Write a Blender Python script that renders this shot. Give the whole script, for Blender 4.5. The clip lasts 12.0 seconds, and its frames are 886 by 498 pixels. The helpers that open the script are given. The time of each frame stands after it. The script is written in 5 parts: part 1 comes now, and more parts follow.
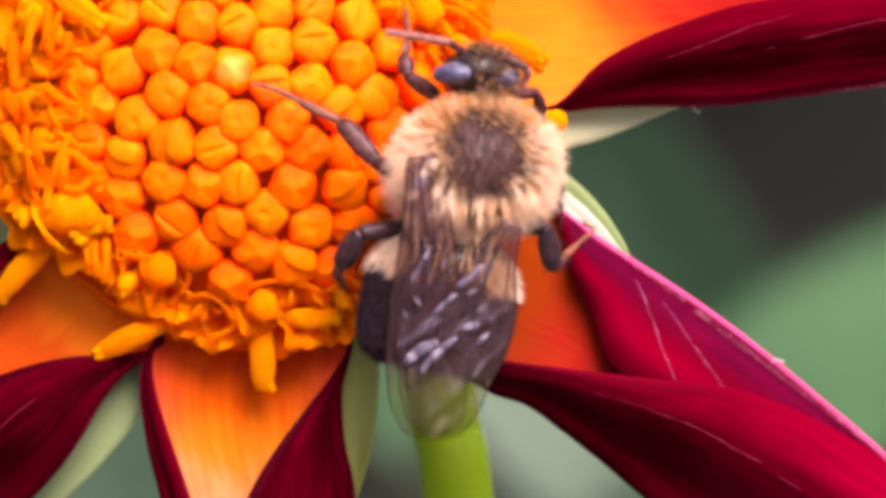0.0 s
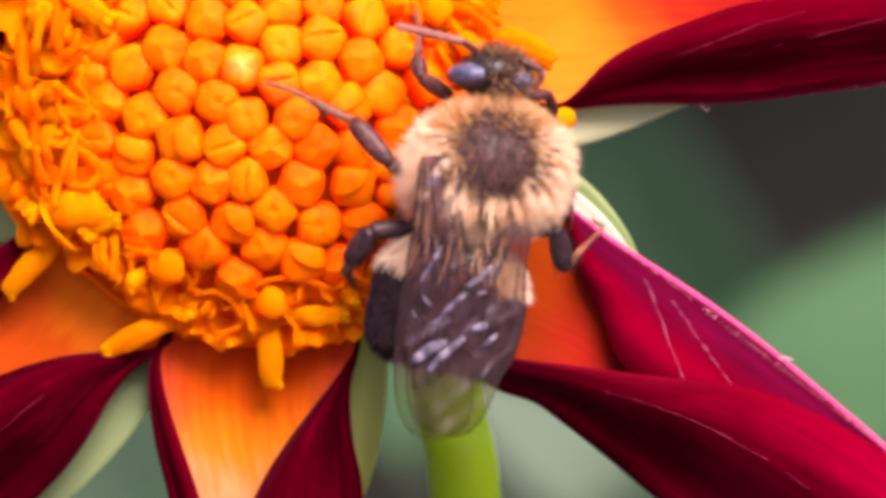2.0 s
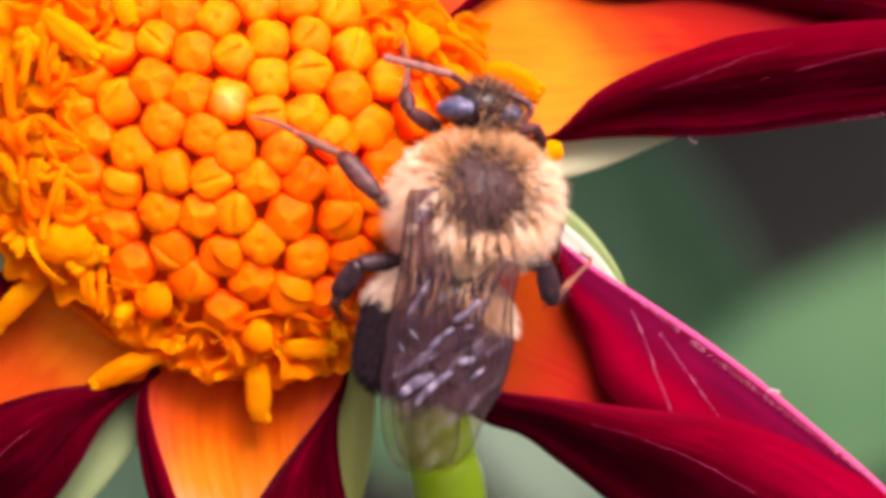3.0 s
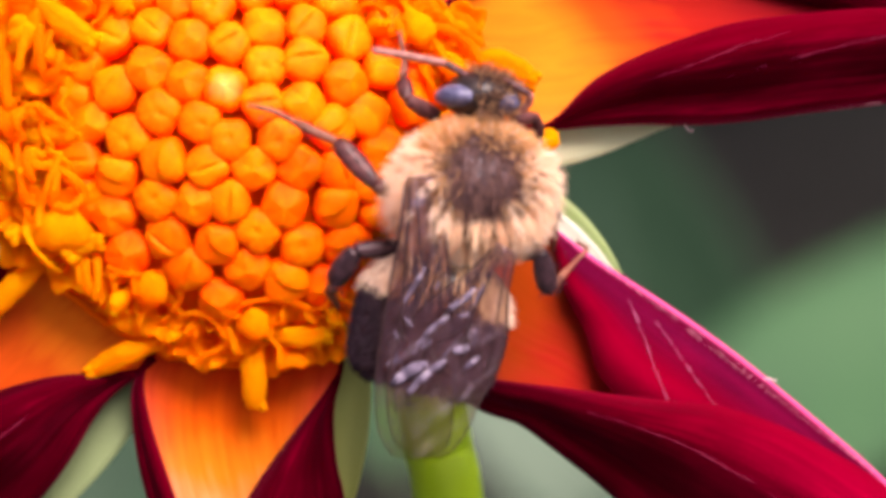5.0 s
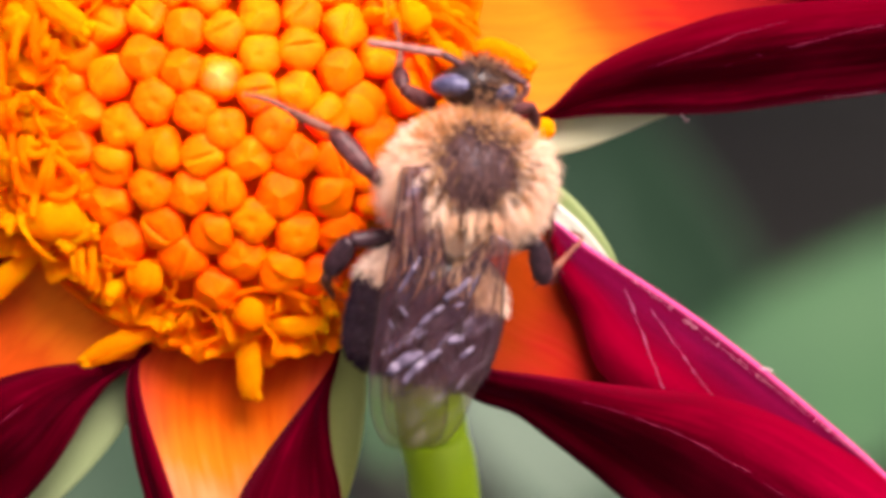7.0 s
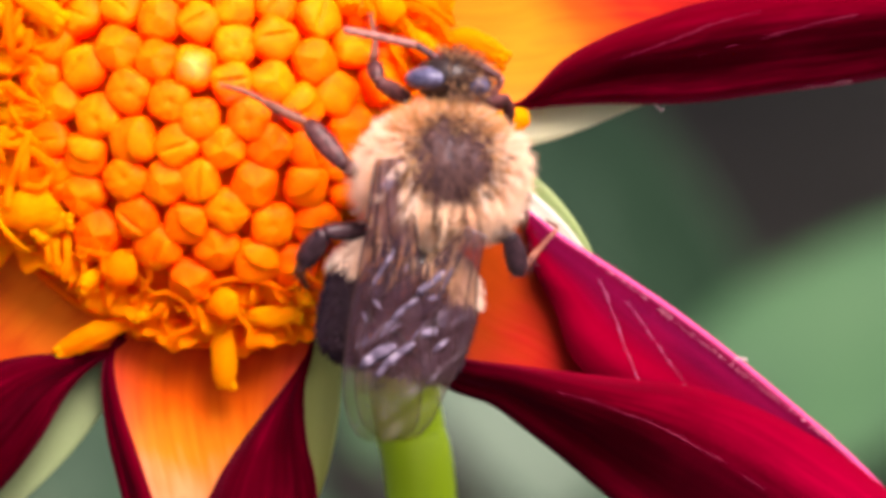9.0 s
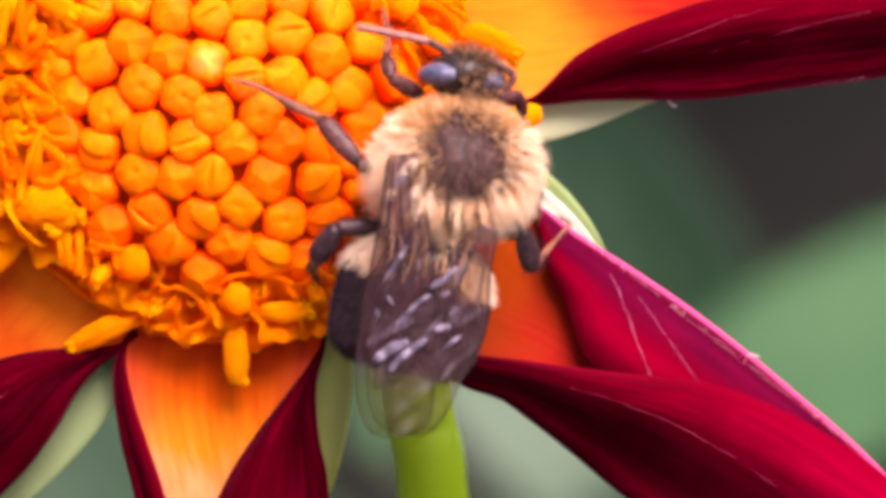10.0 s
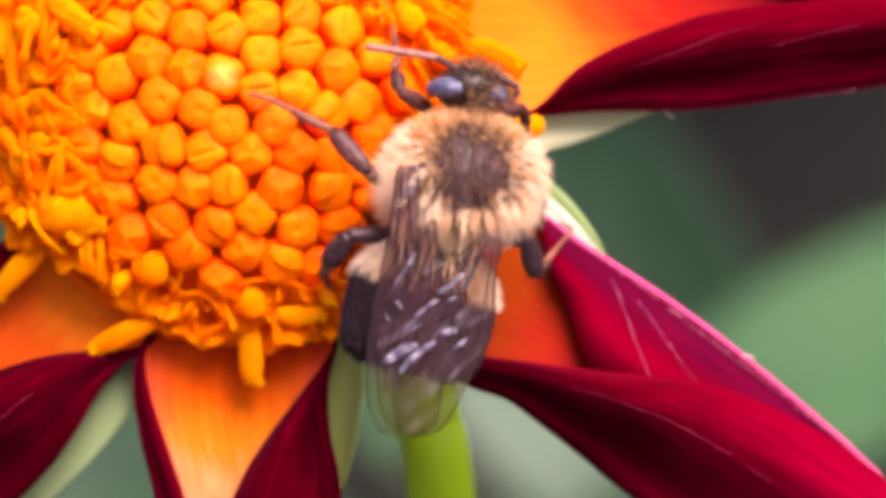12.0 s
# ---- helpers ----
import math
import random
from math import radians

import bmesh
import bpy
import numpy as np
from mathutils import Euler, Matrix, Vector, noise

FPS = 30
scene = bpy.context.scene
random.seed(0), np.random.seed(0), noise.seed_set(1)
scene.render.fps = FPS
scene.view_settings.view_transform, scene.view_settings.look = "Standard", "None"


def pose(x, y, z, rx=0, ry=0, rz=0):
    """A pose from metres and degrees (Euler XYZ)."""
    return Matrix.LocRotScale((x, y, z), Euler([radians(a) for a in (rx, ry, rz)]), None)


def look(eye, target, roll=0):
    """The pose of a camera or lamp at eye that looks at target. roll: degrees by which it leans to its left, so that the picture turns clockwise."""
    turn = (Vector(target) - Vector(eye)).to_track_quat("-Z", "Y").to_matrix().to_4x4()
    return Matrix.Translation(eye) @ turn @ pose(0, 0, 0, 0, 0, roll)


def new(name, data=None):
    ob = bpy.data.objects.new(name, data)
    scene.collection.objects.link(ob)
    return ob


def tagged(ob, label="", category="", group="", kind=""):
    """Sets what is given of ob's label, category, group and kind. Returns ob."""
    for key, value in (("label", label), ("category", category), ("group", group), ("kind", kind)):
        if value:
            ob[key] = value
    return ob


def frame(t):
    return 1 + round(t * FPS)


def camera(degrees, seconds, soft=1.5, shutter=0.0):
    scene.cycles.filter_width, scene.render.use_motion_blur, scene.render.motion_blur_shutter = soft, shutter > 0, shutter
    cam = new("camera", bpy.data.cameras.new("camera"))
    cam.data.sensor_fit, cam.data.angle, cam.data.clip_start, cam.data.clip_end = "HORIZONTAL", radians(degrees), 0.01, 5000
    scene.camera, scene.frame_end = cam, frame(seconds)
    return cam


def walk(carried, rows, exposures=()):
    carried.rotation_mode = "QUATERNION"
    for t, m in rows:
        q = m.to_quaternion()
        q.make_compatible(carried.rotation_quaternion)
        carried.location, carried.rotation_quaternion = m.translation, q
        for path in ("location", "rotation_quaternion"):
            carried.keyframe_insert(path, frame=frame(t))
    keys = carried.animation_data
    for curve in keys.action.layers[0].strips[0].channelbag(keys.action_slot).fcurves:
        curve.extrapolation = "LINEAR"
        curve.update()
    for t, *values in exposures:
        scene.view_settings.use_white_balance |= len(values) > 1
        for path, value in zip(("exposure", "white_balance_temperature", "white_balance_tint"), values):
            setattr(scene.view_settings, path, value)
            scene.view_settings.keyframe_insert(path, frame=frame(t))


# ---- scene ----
# A bumble bee on an open dahlia, seen close from above the bed.
# Plan: millimetres in the plane of the flower's face, x across, y up the face, z out of it.

MM = 0.001
DIST = 228.6
TILT = 25.0
PLAN = Matrix.Translation((0, 0, 0.75)) @ Matrix.Rotation(radians(90 - TILT), 4, "X")


def world(x, y, z):
    return PLAN @ Vector((x * MM, y * MM, z * MM))


# ---- camera ----
cam = camera(10, 12.0, soft=4.6)
cam.data.dof.use_dof = True
cam.data.dof.focus_distance = (DIST - 1.5) * MM
cam.data.dof.aperture_fstop = 48.0

# seconds, distance, aim across, aim up, lean
CAMERA_ROWS = [
    (0, 228.60, -0.000, 0.000, -0.00),
    (0.5, 228.61, -0.134, 0.311, 0.02),
    (1, 228.73, -0.264, 0.547, -0.00),
    (1.5, 228.60, -0.350, 0.432, 0.01),
    (2, 228.74, -0.369, -0.118, 0.06),
    (2.5, 228.70, 0.092, 0.232, 0.09),
    (3, 228.68, 0.183, 1.374, 0.04),
    (3.5, 228.56, 0.553, 1.021, 0.08),
    (5.5, 228.24, 0.320, 0.897, 0.08),
    (6, 228.11, 0.470, 1.191, 0.11),
    (6.5, 228.03, 0.575, 0.417, 0.13),
    (7, 227.93, 0.564, 0.364, 0.08),
    (9, 228.02, 1.709, -0.091, 0.08),
    (9.5, 228.14, 1.324, -0.216, 0.12),
    (10, 227.96, 1.152, -0.286, 0.20),
    (10.5, 228.17, 1.173, -0.334, 0.12),
    (11, 227.80, 1.267, -0.156, 0.12),
    (11.5, 227.95, 1.073, 0.219, 0.06),
    (11.6, 228.40, 1.062, 0.208, 0.06),
    (11.7, 230.67, 1.005, 0.151, 0.05),
    (11.8, 234.86, 0.900, 0.045, 0.03),
    (11.9, 236.49, 0.859, 0.004, 0.03),
    (12, 237.26, 0.840, -0.015, 0.02),
]
SWAY = 0.7  # the share of the drift that is the eye's own, the rest is its turn
walk(cam, [(t, look(world(SWAY * x, SWAY * y, d), world(x, y, 0), r)) for t, d, x, y, r in CAMERA_ROWS],
     exposures=[(0, 1.09, 6900, 30), (6, 1.09, 6900, 30), (9, 1.17, 6900, 30), (12, 1.19, 6900, 30)])

# ---- light ----
SUN_DIR = Vector((0.26, -0.37, 0.92)).normalized()
sky_world = bpy.data.worlds.new("sky")
scene.world = sky_world
sky_world.use_nodes = True
wn = sky_world.node_tree
sky = wn.nodes.new("ShaderNodeTexSky")
sky.sky_type = "NISHITA"
sky.sun_disc = False
sky.sun_elevation = math.asin(SUN_DIR.z)
sky.sun_rotation = math.atan2(SUN_DIR.x, SUN_DIR.y)
sky.air_density, sky.dust_density, sky.ozone_density = 0.5, 6.0, 1.0
wn.links.new(sky.outputs[0], wn.nodes["Background"].inputs[0])
wn.nodes["Background"].inputs[1].default_value = 0.112
sun = new("sun", bpy.data.lights.new("sun", "SUN"))
sun.data.energy, sun.data.angle, sun.data.color = 3.0, radians(34), (1.0, 0.94, 0.86)
sun.matrix_world = look(SUN_DIR * 5, (0, 0, 0))

# ---- materials ----
class Mat:
    """A principled material with short calls for its nodes."""

    def __init__(self, name, color=(0.5, 0.5, 0.5), rough=0.5, **more):
        self.m = bpy.data.materials.new(name)
        self.m.use_nodes = True
        self.t = self.m.node_tree
        self.b = self.t.nodes["Principled BSDF"]
        self.set("Base Color", (*color, 1))
        self.set("Roughness", rough)
        for key, value in more.items():
            self.set(key.replace("_", " "), value)

    def set(self, name, value):
        if hasattr(value, "is_output"):
            self.t.links.new(value, self.b.inputs[name])
        else:
            self.b.inputs[name].default_value = value

    def node(self, kind, *ins):
        n = self.t.nodes.new(kind)
        for i, value in enumerate(ins):
            if value is None:
                continue
            if hasattr(value, "is_output"):
                self.t.links.new(value, n.inputs[i])
            else:
                n.inputs[i].default_value = value
        return n

    def math(self, op, a, b=0.0, clamp=False):
        n = self.node("ShaderNodeMath", a, b)
        n.operation, n.use_clamp = op, clamp
        return n.outputs[0]

    def coords(self, scale=(1, 1, 1), which="Object"):
        c = self.node("ShaderNodeTexCoord").outputs[which]
        return self.node("ShaderNodeMapping", c, None, None, scale).outputs[0]

    def noise(self, vec, scale, detail=3.0, rough=0.5):
        n = self.node("ShaderNodeTexNoise", vec)
        n.inputs["Scale"].default_value, n.inputs["Detail"].default_value = scale, detail
        n.inputs["Roughness"].default_value = rough
        return n.outputs["Fac"]

    def ramp(self, fac, stops):
        n = self.node("ShaderNodeValToRGB", fac)
        e = n.color_ramp.elements
        while len(e) < len(stops):
            e.new(0.5)
        for el, (p, c) in zip(e, stops):
            el.position, el.color = p, (*c, 1)
        return n.outputs[0]

    def mix(self, fac, a, b, blend="MIX"):
        n = self.node("ShaderNodeMix")
        n.data_type, n.blend_type = "RGBA", blend
        for i, value in ((0, fac), (6, a), (7, b)):
            if hasattr(value, "is_output"):
                self.t.links.new(value, n.inputs[i])
            else:
                n.inputs[i].default_value = (*value, 1) if isinstance(value, tuple) else value
        return n.outputs[2]

    def bump(self, height, strength=0.3, distance=0.0001):
        n = self.node("ShaderNodeBump")
        n.inputs["Strength"].default_value, n.inputs["Distance"].default_value = strength, distance
        self.t.links.new(height, n.inputs["Height"])
        self.t.links.new(n.outputs[0], self.b.inputs["Normal"])

    def see_through(self, kind, share, color):
        """Mixes a share of translucent or transparent light into the surface."""
        n = self.node("ShaderNodeBsdf" + kind)
        if hasattr(color, "is_output"):
            self.t.links.new(color, n.inputs[0])
        else:
            n.inputs[0].default_value = (*color, 1)
        mx = self.node("ShaderNodeMixShader", share, self.b.outputs[0], n.outputs[0])
        out = self.t.nodes["Material Output"]
        self.t.links.new(mx.outputs[0], out.inputs[0])

    def island(self):
        return self.node("ShaderNodeNewGeometry").outputs["Random Per Island"]

    def object_random(self):
        return self.node("ShaderNodeObjectInfo").outputs["Random"]


def uv_parts(k):
    uv = k.node("ShaderNodeTexCoord").outputs["UV"]
    s = k.node("ShaderNodeSeparateXYZ", uv)
    return uv, s.outputs[0], s.outputs[1]


def petal_front(name, pink, pale, far=(0.72, 0.085, 0.006)):
    """Orange at the claw, red further out, with fine streaks along the petal."""
    k = Mat(name, rough=0.6, Specular_IOR_Level=0.05)
    uv, u, v = uv_parts(k)
    streak = k.noise(k.node("ShaderNodeMapping", uv, None, None, (6, 60, 1)).outputs[0], 1.0, 4)
    broad = k.noise(k.node("ShaderNodeMapping", uv, None, None, (8, 5, 1)).outputs[0], 1.0, 2)
    where = k.math("ADD", u, k.math("MULTIPLY", k.math("SUBTRACT", broad, 0.5), 0.12))
    where = k.math("ADD", where, k.math("MULTIPLY", k.math("SUBTRACT", streak, 0.5), 0.10))
    base = k.ramp(where, [(0.03, (0.64, 0.058, 0.0005)), (0.12, (0.82, 0.125, 0.0005)), (0.19, (0.90, 0.228, 0.008)),
                          (0.26, pale), (0.36, far), (0.46, (0.44, 0.018, 0.008)), (0.7, (0.26, 0.003, 0.012))])
    edge = k.math("POWER", k.math("MULTIPLY", k.math("ABSOLUTE", k.math("SUBTRACT", v, 0.5)), 8.4, True), 5.0)
    base = k.mix(k.math("MULTIPLY", k.math("MULTIPLY", edge, pink), k.math("MULTIPLY", u, 5.0, True)), base, (0.74, 0.10, 0.17))
    tint = k.ramp(streak, [(0.3, (0.85, 0.72, 0.65)), (0.55, (1, 1, 1)), (0.75, (1.0, 1.0, 1.0))])
    col = k.mix(0.55, base, tint, "MULTIPLY")
    k.set("Base Color", col)
    k.bump(streak, 0.35, 0.00015)
    k.see_through("Translucent", 0.25, col)
    return k.m


def petal_back(name, bloom):
    """Velvety crimson reverse, streaked lengthwise; a bloomed one has sheen painted purple along its roll, pink at its
    rim.
    """
    k = Mat(name, rough=0.8, Specular_IOR_Level=0.0)
    uv, u, v = uv_parts(k)
    streak = k.noise(k.node("ShaderNodeMapping", uv, None, None, (4, 75, 1)).outputs[0], 1.0, 4, 0.6)
    broad = k.noise(k.node("ShaderNodeMapping", uv, None, None, (7, 11, 1)).outputs[0], 1.0, 3)
    dots = k.noise(k.node("ShaderNodeMapping", uv, None, None, (160, 320, 1)).outputs[0], 1.0, 3)
    tone = k.math("ADD", k.math("MULTIPLY", broad, 0.45), k.math("MULTIPLY", streak, 0.55))
    lush = 1 + 0.25 * bloom
    base = k.ramp(tone, [(0.34, (0.024 * lush, 0.0001, 0.0016)), (0.5, (0.050 * lush, 0.0002, 0.0040)), (0.7, (0.135 * lush, 0.0005, 0.011))])

    def zone(a, b, soft):
        """One between two places across the petal, falling off over a soft border."""
        up = k.math("MULTIPLY", k.math("SUBTRACT", v, a), 1 / soft, True)
        return k.math("MULTIPLY", up, k.math("MULTIPLY", k.math("SUBTRACT", b, v), 1 / soft, True))

    col = base
    if bloom > 0.5:
        col = k.mix(k.math("MULTIPLY", zone(-0.08, 0.15, 0.06), 0.8), col, (0.235, 0.001, 0.016))
        # grazing sheen of the roll as colour: purple haze, then a pink rim
        purple_sheen = k.math("MULTIPLY", zone(0.10, 0.275, 0.07), k.math("ADD", 0.15, k.math("MULTIPLY", dots, 0.8)), True)
        col = k.mix(purple_sheen, col, (0.125, 0.004, 0.036))
        rim = k.math("MULTIPLY", zone(0.225, 0.365, 0.03), k.math("ADD", 0.35, k.math("MULTIPLY", dots, 0.8)), True)
        col = k.mix(rim, col, (0.86, 0.115, 0.34))
        # shade on the other roll's inner length, painted as streaky maroon
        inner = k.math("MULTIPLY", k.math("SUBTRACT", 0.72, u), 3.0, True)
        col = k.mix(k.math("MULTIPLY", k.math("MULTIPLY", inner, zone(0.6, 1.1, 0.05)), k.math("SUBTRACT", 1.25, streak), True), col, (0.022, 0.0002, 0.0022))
        # brighter red towards the tip
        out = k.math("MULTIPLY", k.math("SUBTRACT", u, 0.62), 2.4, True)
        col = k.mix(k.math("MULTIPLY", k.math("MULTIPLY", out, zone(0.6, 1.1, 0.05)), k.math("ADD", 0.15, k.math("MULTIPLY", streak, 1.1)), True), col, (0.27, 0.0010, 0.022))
        # light on its upturned free edge, put into the colour
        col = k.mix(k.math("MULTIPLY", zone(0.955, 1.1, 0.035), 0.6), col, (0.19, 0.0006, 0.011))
    else:
        # light on the upturned edge and sheen along both folds, painted as bands
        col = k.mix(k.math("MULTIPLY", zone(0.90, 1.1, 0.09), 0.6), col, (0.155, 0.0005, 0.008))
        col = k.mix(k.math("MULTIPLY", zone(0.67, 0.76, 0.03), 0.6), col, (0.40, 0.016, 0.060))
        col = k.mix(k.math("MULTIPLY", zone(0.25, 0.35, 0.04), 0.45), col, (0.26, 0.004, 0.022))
    k.set("Base Color", col)
    k.set("Sheen Weight", 0.05 + 0.13 * bloom)
    k.set("Sheen Roughness", 0.28)
    k.set("Sheen Tint", (1.0, 0.2, 0.42, 1))
    k.bump(k.math("ADD", streak, dots), 0.4, 0.00016)
    k.see_through("Translucent", 0.05, (0.40, 0.002, 0.02))
    return k.m


def floret_skin(name="floret_skin", tip=None):
    """Orange bud; given a tip colour, it is whitish at the middle of its top."""
    k = Mat(name, rough=0.5, Specular_IOR_Level=0.04)
    vec = k.coords()
    fine = k.noise(vec, 2200, 3)
    broad = k.noise(vec, 700, 2)
    z = k.node("ShaderNodeSeparateXYZ", vec).outputs[2]
    tone = k.math("ADD", k.math("MULTIPLY", k.object_random(), 0.55), k.math("MULTIPLY", fine, 0.45))
    col = k.ramp(tone, [(0.15, (0.97, 0.132, 0.0002)), (0.5, (0.99, 0.186, 0.0003)), (0.85, (1.0, 0.240, 0.0006))])
    # buds are redder down their necks, yellower at the tips
    up = k.math("ADD", k.math("MULTIPLY", z, 1000.0), k.math("MULTIPLY", k.math("SUBTRACT", broad, 0.5), 0.9))
    col = k.mix(k.math("POWER", k.math("MULTIPLY", k.math("ADD", up, 0.25), 1.1, True), 2.6), (0.96, 0.085, 0.0002), col)
    if tip:
        off = k.node("ShaderNodeVectorMath", k.coords((1000, 1000, 0)))
        off.operation = "LENGTH"
        near = k.math("SUBTRACT", 0.95, k.math("ADD", off.outputs["Value"], k.math("MULTIPLY", broad, 0.5)), True)
        col = k.mix(k.math("MULTIPLY", near, 1.1, True), col, tip)
    k.set("Base Color", col)
    k.set("Subsurface Weight", 0.65)
    k.set("Subsurface Radius", (0.9, 0.28, 0.03))
    k.set("Subsurface Scale", 0.0004)
    k.bump(k.math("ADD", fine, broad), 0.25, 0.0001)
    return k.m


def pollen_skin(name, a, b, sss=0.3):
    k = Mat(name, rough=0.7, Specular_IOR_Level=0.02)
    fine = k.noise(k.coords(), 5200, 4)
    tone = k.math("ADD", k.math("MULTIPLY", k.object_random(), 0.4), k.math("MULTIPLY", fine, 0.6))
    k.set("Base Color", k.ramp(tone, [(0.25, a), (0.7, b)]))
    k.set("Subsurface Weight", sss)
    k.set("Subsurface Radius", (0.8, 0.4, 0.05))
    k.set("Subsurface Scale", 0.0009)
    k.bump(fine, 0.6, 0.0001)
    k.see_through("Translucent", 0.55, b)
    return k.m


def green_skin(name, a, b, scale, rough=0.45, share=0.3, streaks=(40, 40, 6)):
    k = Mat(name, rough=rough)
    n1 = k.noise(k.coords(streaks), scale, 4)
    n2 = k.noise(k.coords(), scale * 0.13, 2)
    tone = k.math("ADD", k.math("MULTIPLY", n1, 0.5), k.math("MULTIPLY", n2, 0.5))
    col = k.ramp(tone, [(0.3, a), (0.7, b)])
    k.set("Base Color", col)
    k.bump(n1, 0.25, 0.0002)
    k.see_through("Translucent", share, col)
    return k.m


def leaf_skin(name, a, b, c):
    k = Mat(name, rough=0.6, Specular_IOR_Level=0.18)
    vec = k.coords()
    n1 = k.noise(vec, 45, 4)
    n2 = k.noise(vec, 900, 3)
    tone = k.math("ADD", k.math("MULTIPLY", n1, 0.6), k.math("MULTIPLY", n2, 0.25))
    tone = k.math("ADD", tone, k.math("MULTIPLY", k.object_random(), 0.15))
    col = k.ramp(tone, [(0.3, a), (0.55, b), (0.8, c)])
    k.set("Base Color", col)
    k.bump(n2, 0.3, 0.0004)
    k.see_through("Translucent", 0.2, col)
    return k.m


def soil_skin():
    k = Mat("soil", rough=1.0, Specular_IOR_Level=0.0)
    vec = k.coords()
    a, b = k.noise(vec, 3.0, 6), k.noise(vec, 60.0, 6)
    tone = k.math("ADD", k.math("MULTIPLY", a, 0.5), k.math("MULTIPLY", b, 0.5))
    k.set("Base Color", k.ramp(tone, [(0.3, (0.027, 0.028, 0.022)), (0.55, (0.050, 0.050, 0.041)), (0.75, (0.085, 0.082, 0.068))]))
    k.bump(b, 0.8, 0.01)
    return k.m


def chitin(name, a, b, rough=0.3):
    k = Mat(name, rough=rough, Specular_IOR_Level=0.3)
    n = k.noise(k.coords(), 2500, 4)
    k.set("Base Color", k.ramp(n, [(0.3, a), (0.7, b)]))
    k.set("Roughness", k.math("ADD", rough - 0.1, k.math("MULTIPLY", n, 0.3)))
    k.bump(n, 0.4, 0.00006)
    return k.m


def hair_skin(name, a, b, share=0.25):
    k = Mat(name, rough=0.6, Specular_IOR_Level=0.12)
    col = k.ramp(k.island(), [(0.0, a), (1.0, b)])
    k.set("Base Color", col)
    k.see_through("Translucent", share, col)
    return k.m


def wing_skin():
    """Thin smoky membrane, glossy, that lets what lies beneath show through."""
    k = Mat("wing_membrane", (0.09, 0.055, 0.06), 0.2)
    turned = k.node("ShaderNodeMapping", k.node("ShaderNodeTexCoord").outputs["Object"], None, (0, 0, radians(-42))).outputs[0]
    turned = k.node("ShaderNodeMapping", turned, None, None, (0.14, 1, 1)).outputs[0]
    fine = k.noise(turned, 1250, 4)
    along = k.node("ShaderNodeSeparateXYZ", k.coords()).outputs[1]
    clear = k.math("MULTIPLY", k.math("SUBTRACT", -0.0088, along), 700.0, True)
    smoke = k.ramp(fine, [(0.3, (0.078, 0.036, 0.056)), (0.7, (0.160, 0.082, 0.118))])
    k.set("Base Color", k.mix(clear, smoke, (0.10, 0.095, 0.055)))
    k.bump(fine, 0.8, 0.0004)
    # dusky where the stout veins crowd at the root
    root = k.math("MULTIPLY", k.math("ADD", along, 0.0045), 400.0, True)
    thin = k.math("SUBTRACT", k.math("ADD", 0.83, k.math("MULTIPLY", clear, 0.075)), k.math("MULTIPLY", root, 0.09))
    k.see_through("Transparent", thin, k.mix(clear, (0.84, 0.75, 0.63), (0.92, 0.89, 0.76)))
    # the thin film's own gloss over it all, uneven as the film is
    film = k.node("ShaderNodeBsdfGlossy")
    film.inputs["Color"].default_value, film.inputs["Roughness"].default_value = (0.92, 0.82, 1.0, 1), 0.2
    k.t.links.new(k.b.inputs["Normal"].links[0].from_socket, film.inputs["Normal"])
    out = k.t.nodes["Material Output"]
    under = out.inputs[0].links[0].from_socket
    glint = k.math("MULTIPLY", k.math("SUBTRACT", k.noise(turned, 1250, 2), 0.61, True), k.math("SUBTRACT", 2.2, k.math("MULTIPLY", clear, 2.0)))
    share = k.math("ADD", glint, 0.016, True)
    k.t.links.new(k.node("ShaderNodeMixShader", share, under, film.outputs[0]).outputs[0], out.inputs[0])
    return k.m


PETAL_FACE, ORANGE_FACE = petal_front("petal_face", 0.42, (0.97, 0.340, 0.135)), petal_front("orange_petal_face", 0.05, (0.94, 0.255, 0.010))
# the redder face also carries the shade of bee and roll in its colour
WARM_FACE, SHADED_RED_FACE = petal_front("warm_petal_face", 0.05, (0.58, 0.078, 0.004)), petal_front("shaded_red_petal_face", 0.05, (0.46, 0.070, 0.003), (0.44, 0.052, 0.003))
PETAL_REVERSE, PINK_SHEEN_REVERSE = petal_back("petal_reverse", 0.12), petal_back("pink_sheen_reverse", 1.0)
FLORET = floret_skin()
ANTHER = pollen_skin("anther", (1.0, 0.30, 0.0002), (1.0, 0.45, 0.0005), 0.7)
LOBE = pollen_skin("floret_lobe", (1.0, 0.20, 0.0002), (1.0, 0.35, 0.0004), 0.7)
RECEPTACLE = pollen_skin("receptacle", (0.95, 0.12, 0.0004), (1.0, 0.20, 0.0005), 0.5)
# brightened copy of the bract skin, making up for the petal's shadow
LIT_BRACT = green_skin("lit_bract", (0.66, 0.72, 0.44), (0.84, 0.87, 0.64), 500, 0.5, 0.5)
WHITE_BRACT = green_skin("white_bract", (0.66, 0.70, 0.56), (0.84, 0.86, 0.76), 500, 0.5, 0.3)
BRACT = green_skin("bract", (0.21, 0.31, 0.12), (0.36, 0.46, 0.23), 500, 0.5, 0.4)
OLIVE_BRACT = green_skin("olive_bract", (0.26, 0.34, 0.06), (0.42, 0.48, 0.13), 500, 0.5, 0.35)
SEPAL = green_skin("sepal", (0.20, 0.36, 0.07), (0.46, 0.56, 0.28), 400)
STEM = green_skin("flower_stem", (0.38, 0.68, 0.003), (0.48, 0.78, 0.006), 300, 0.45, 0.12)
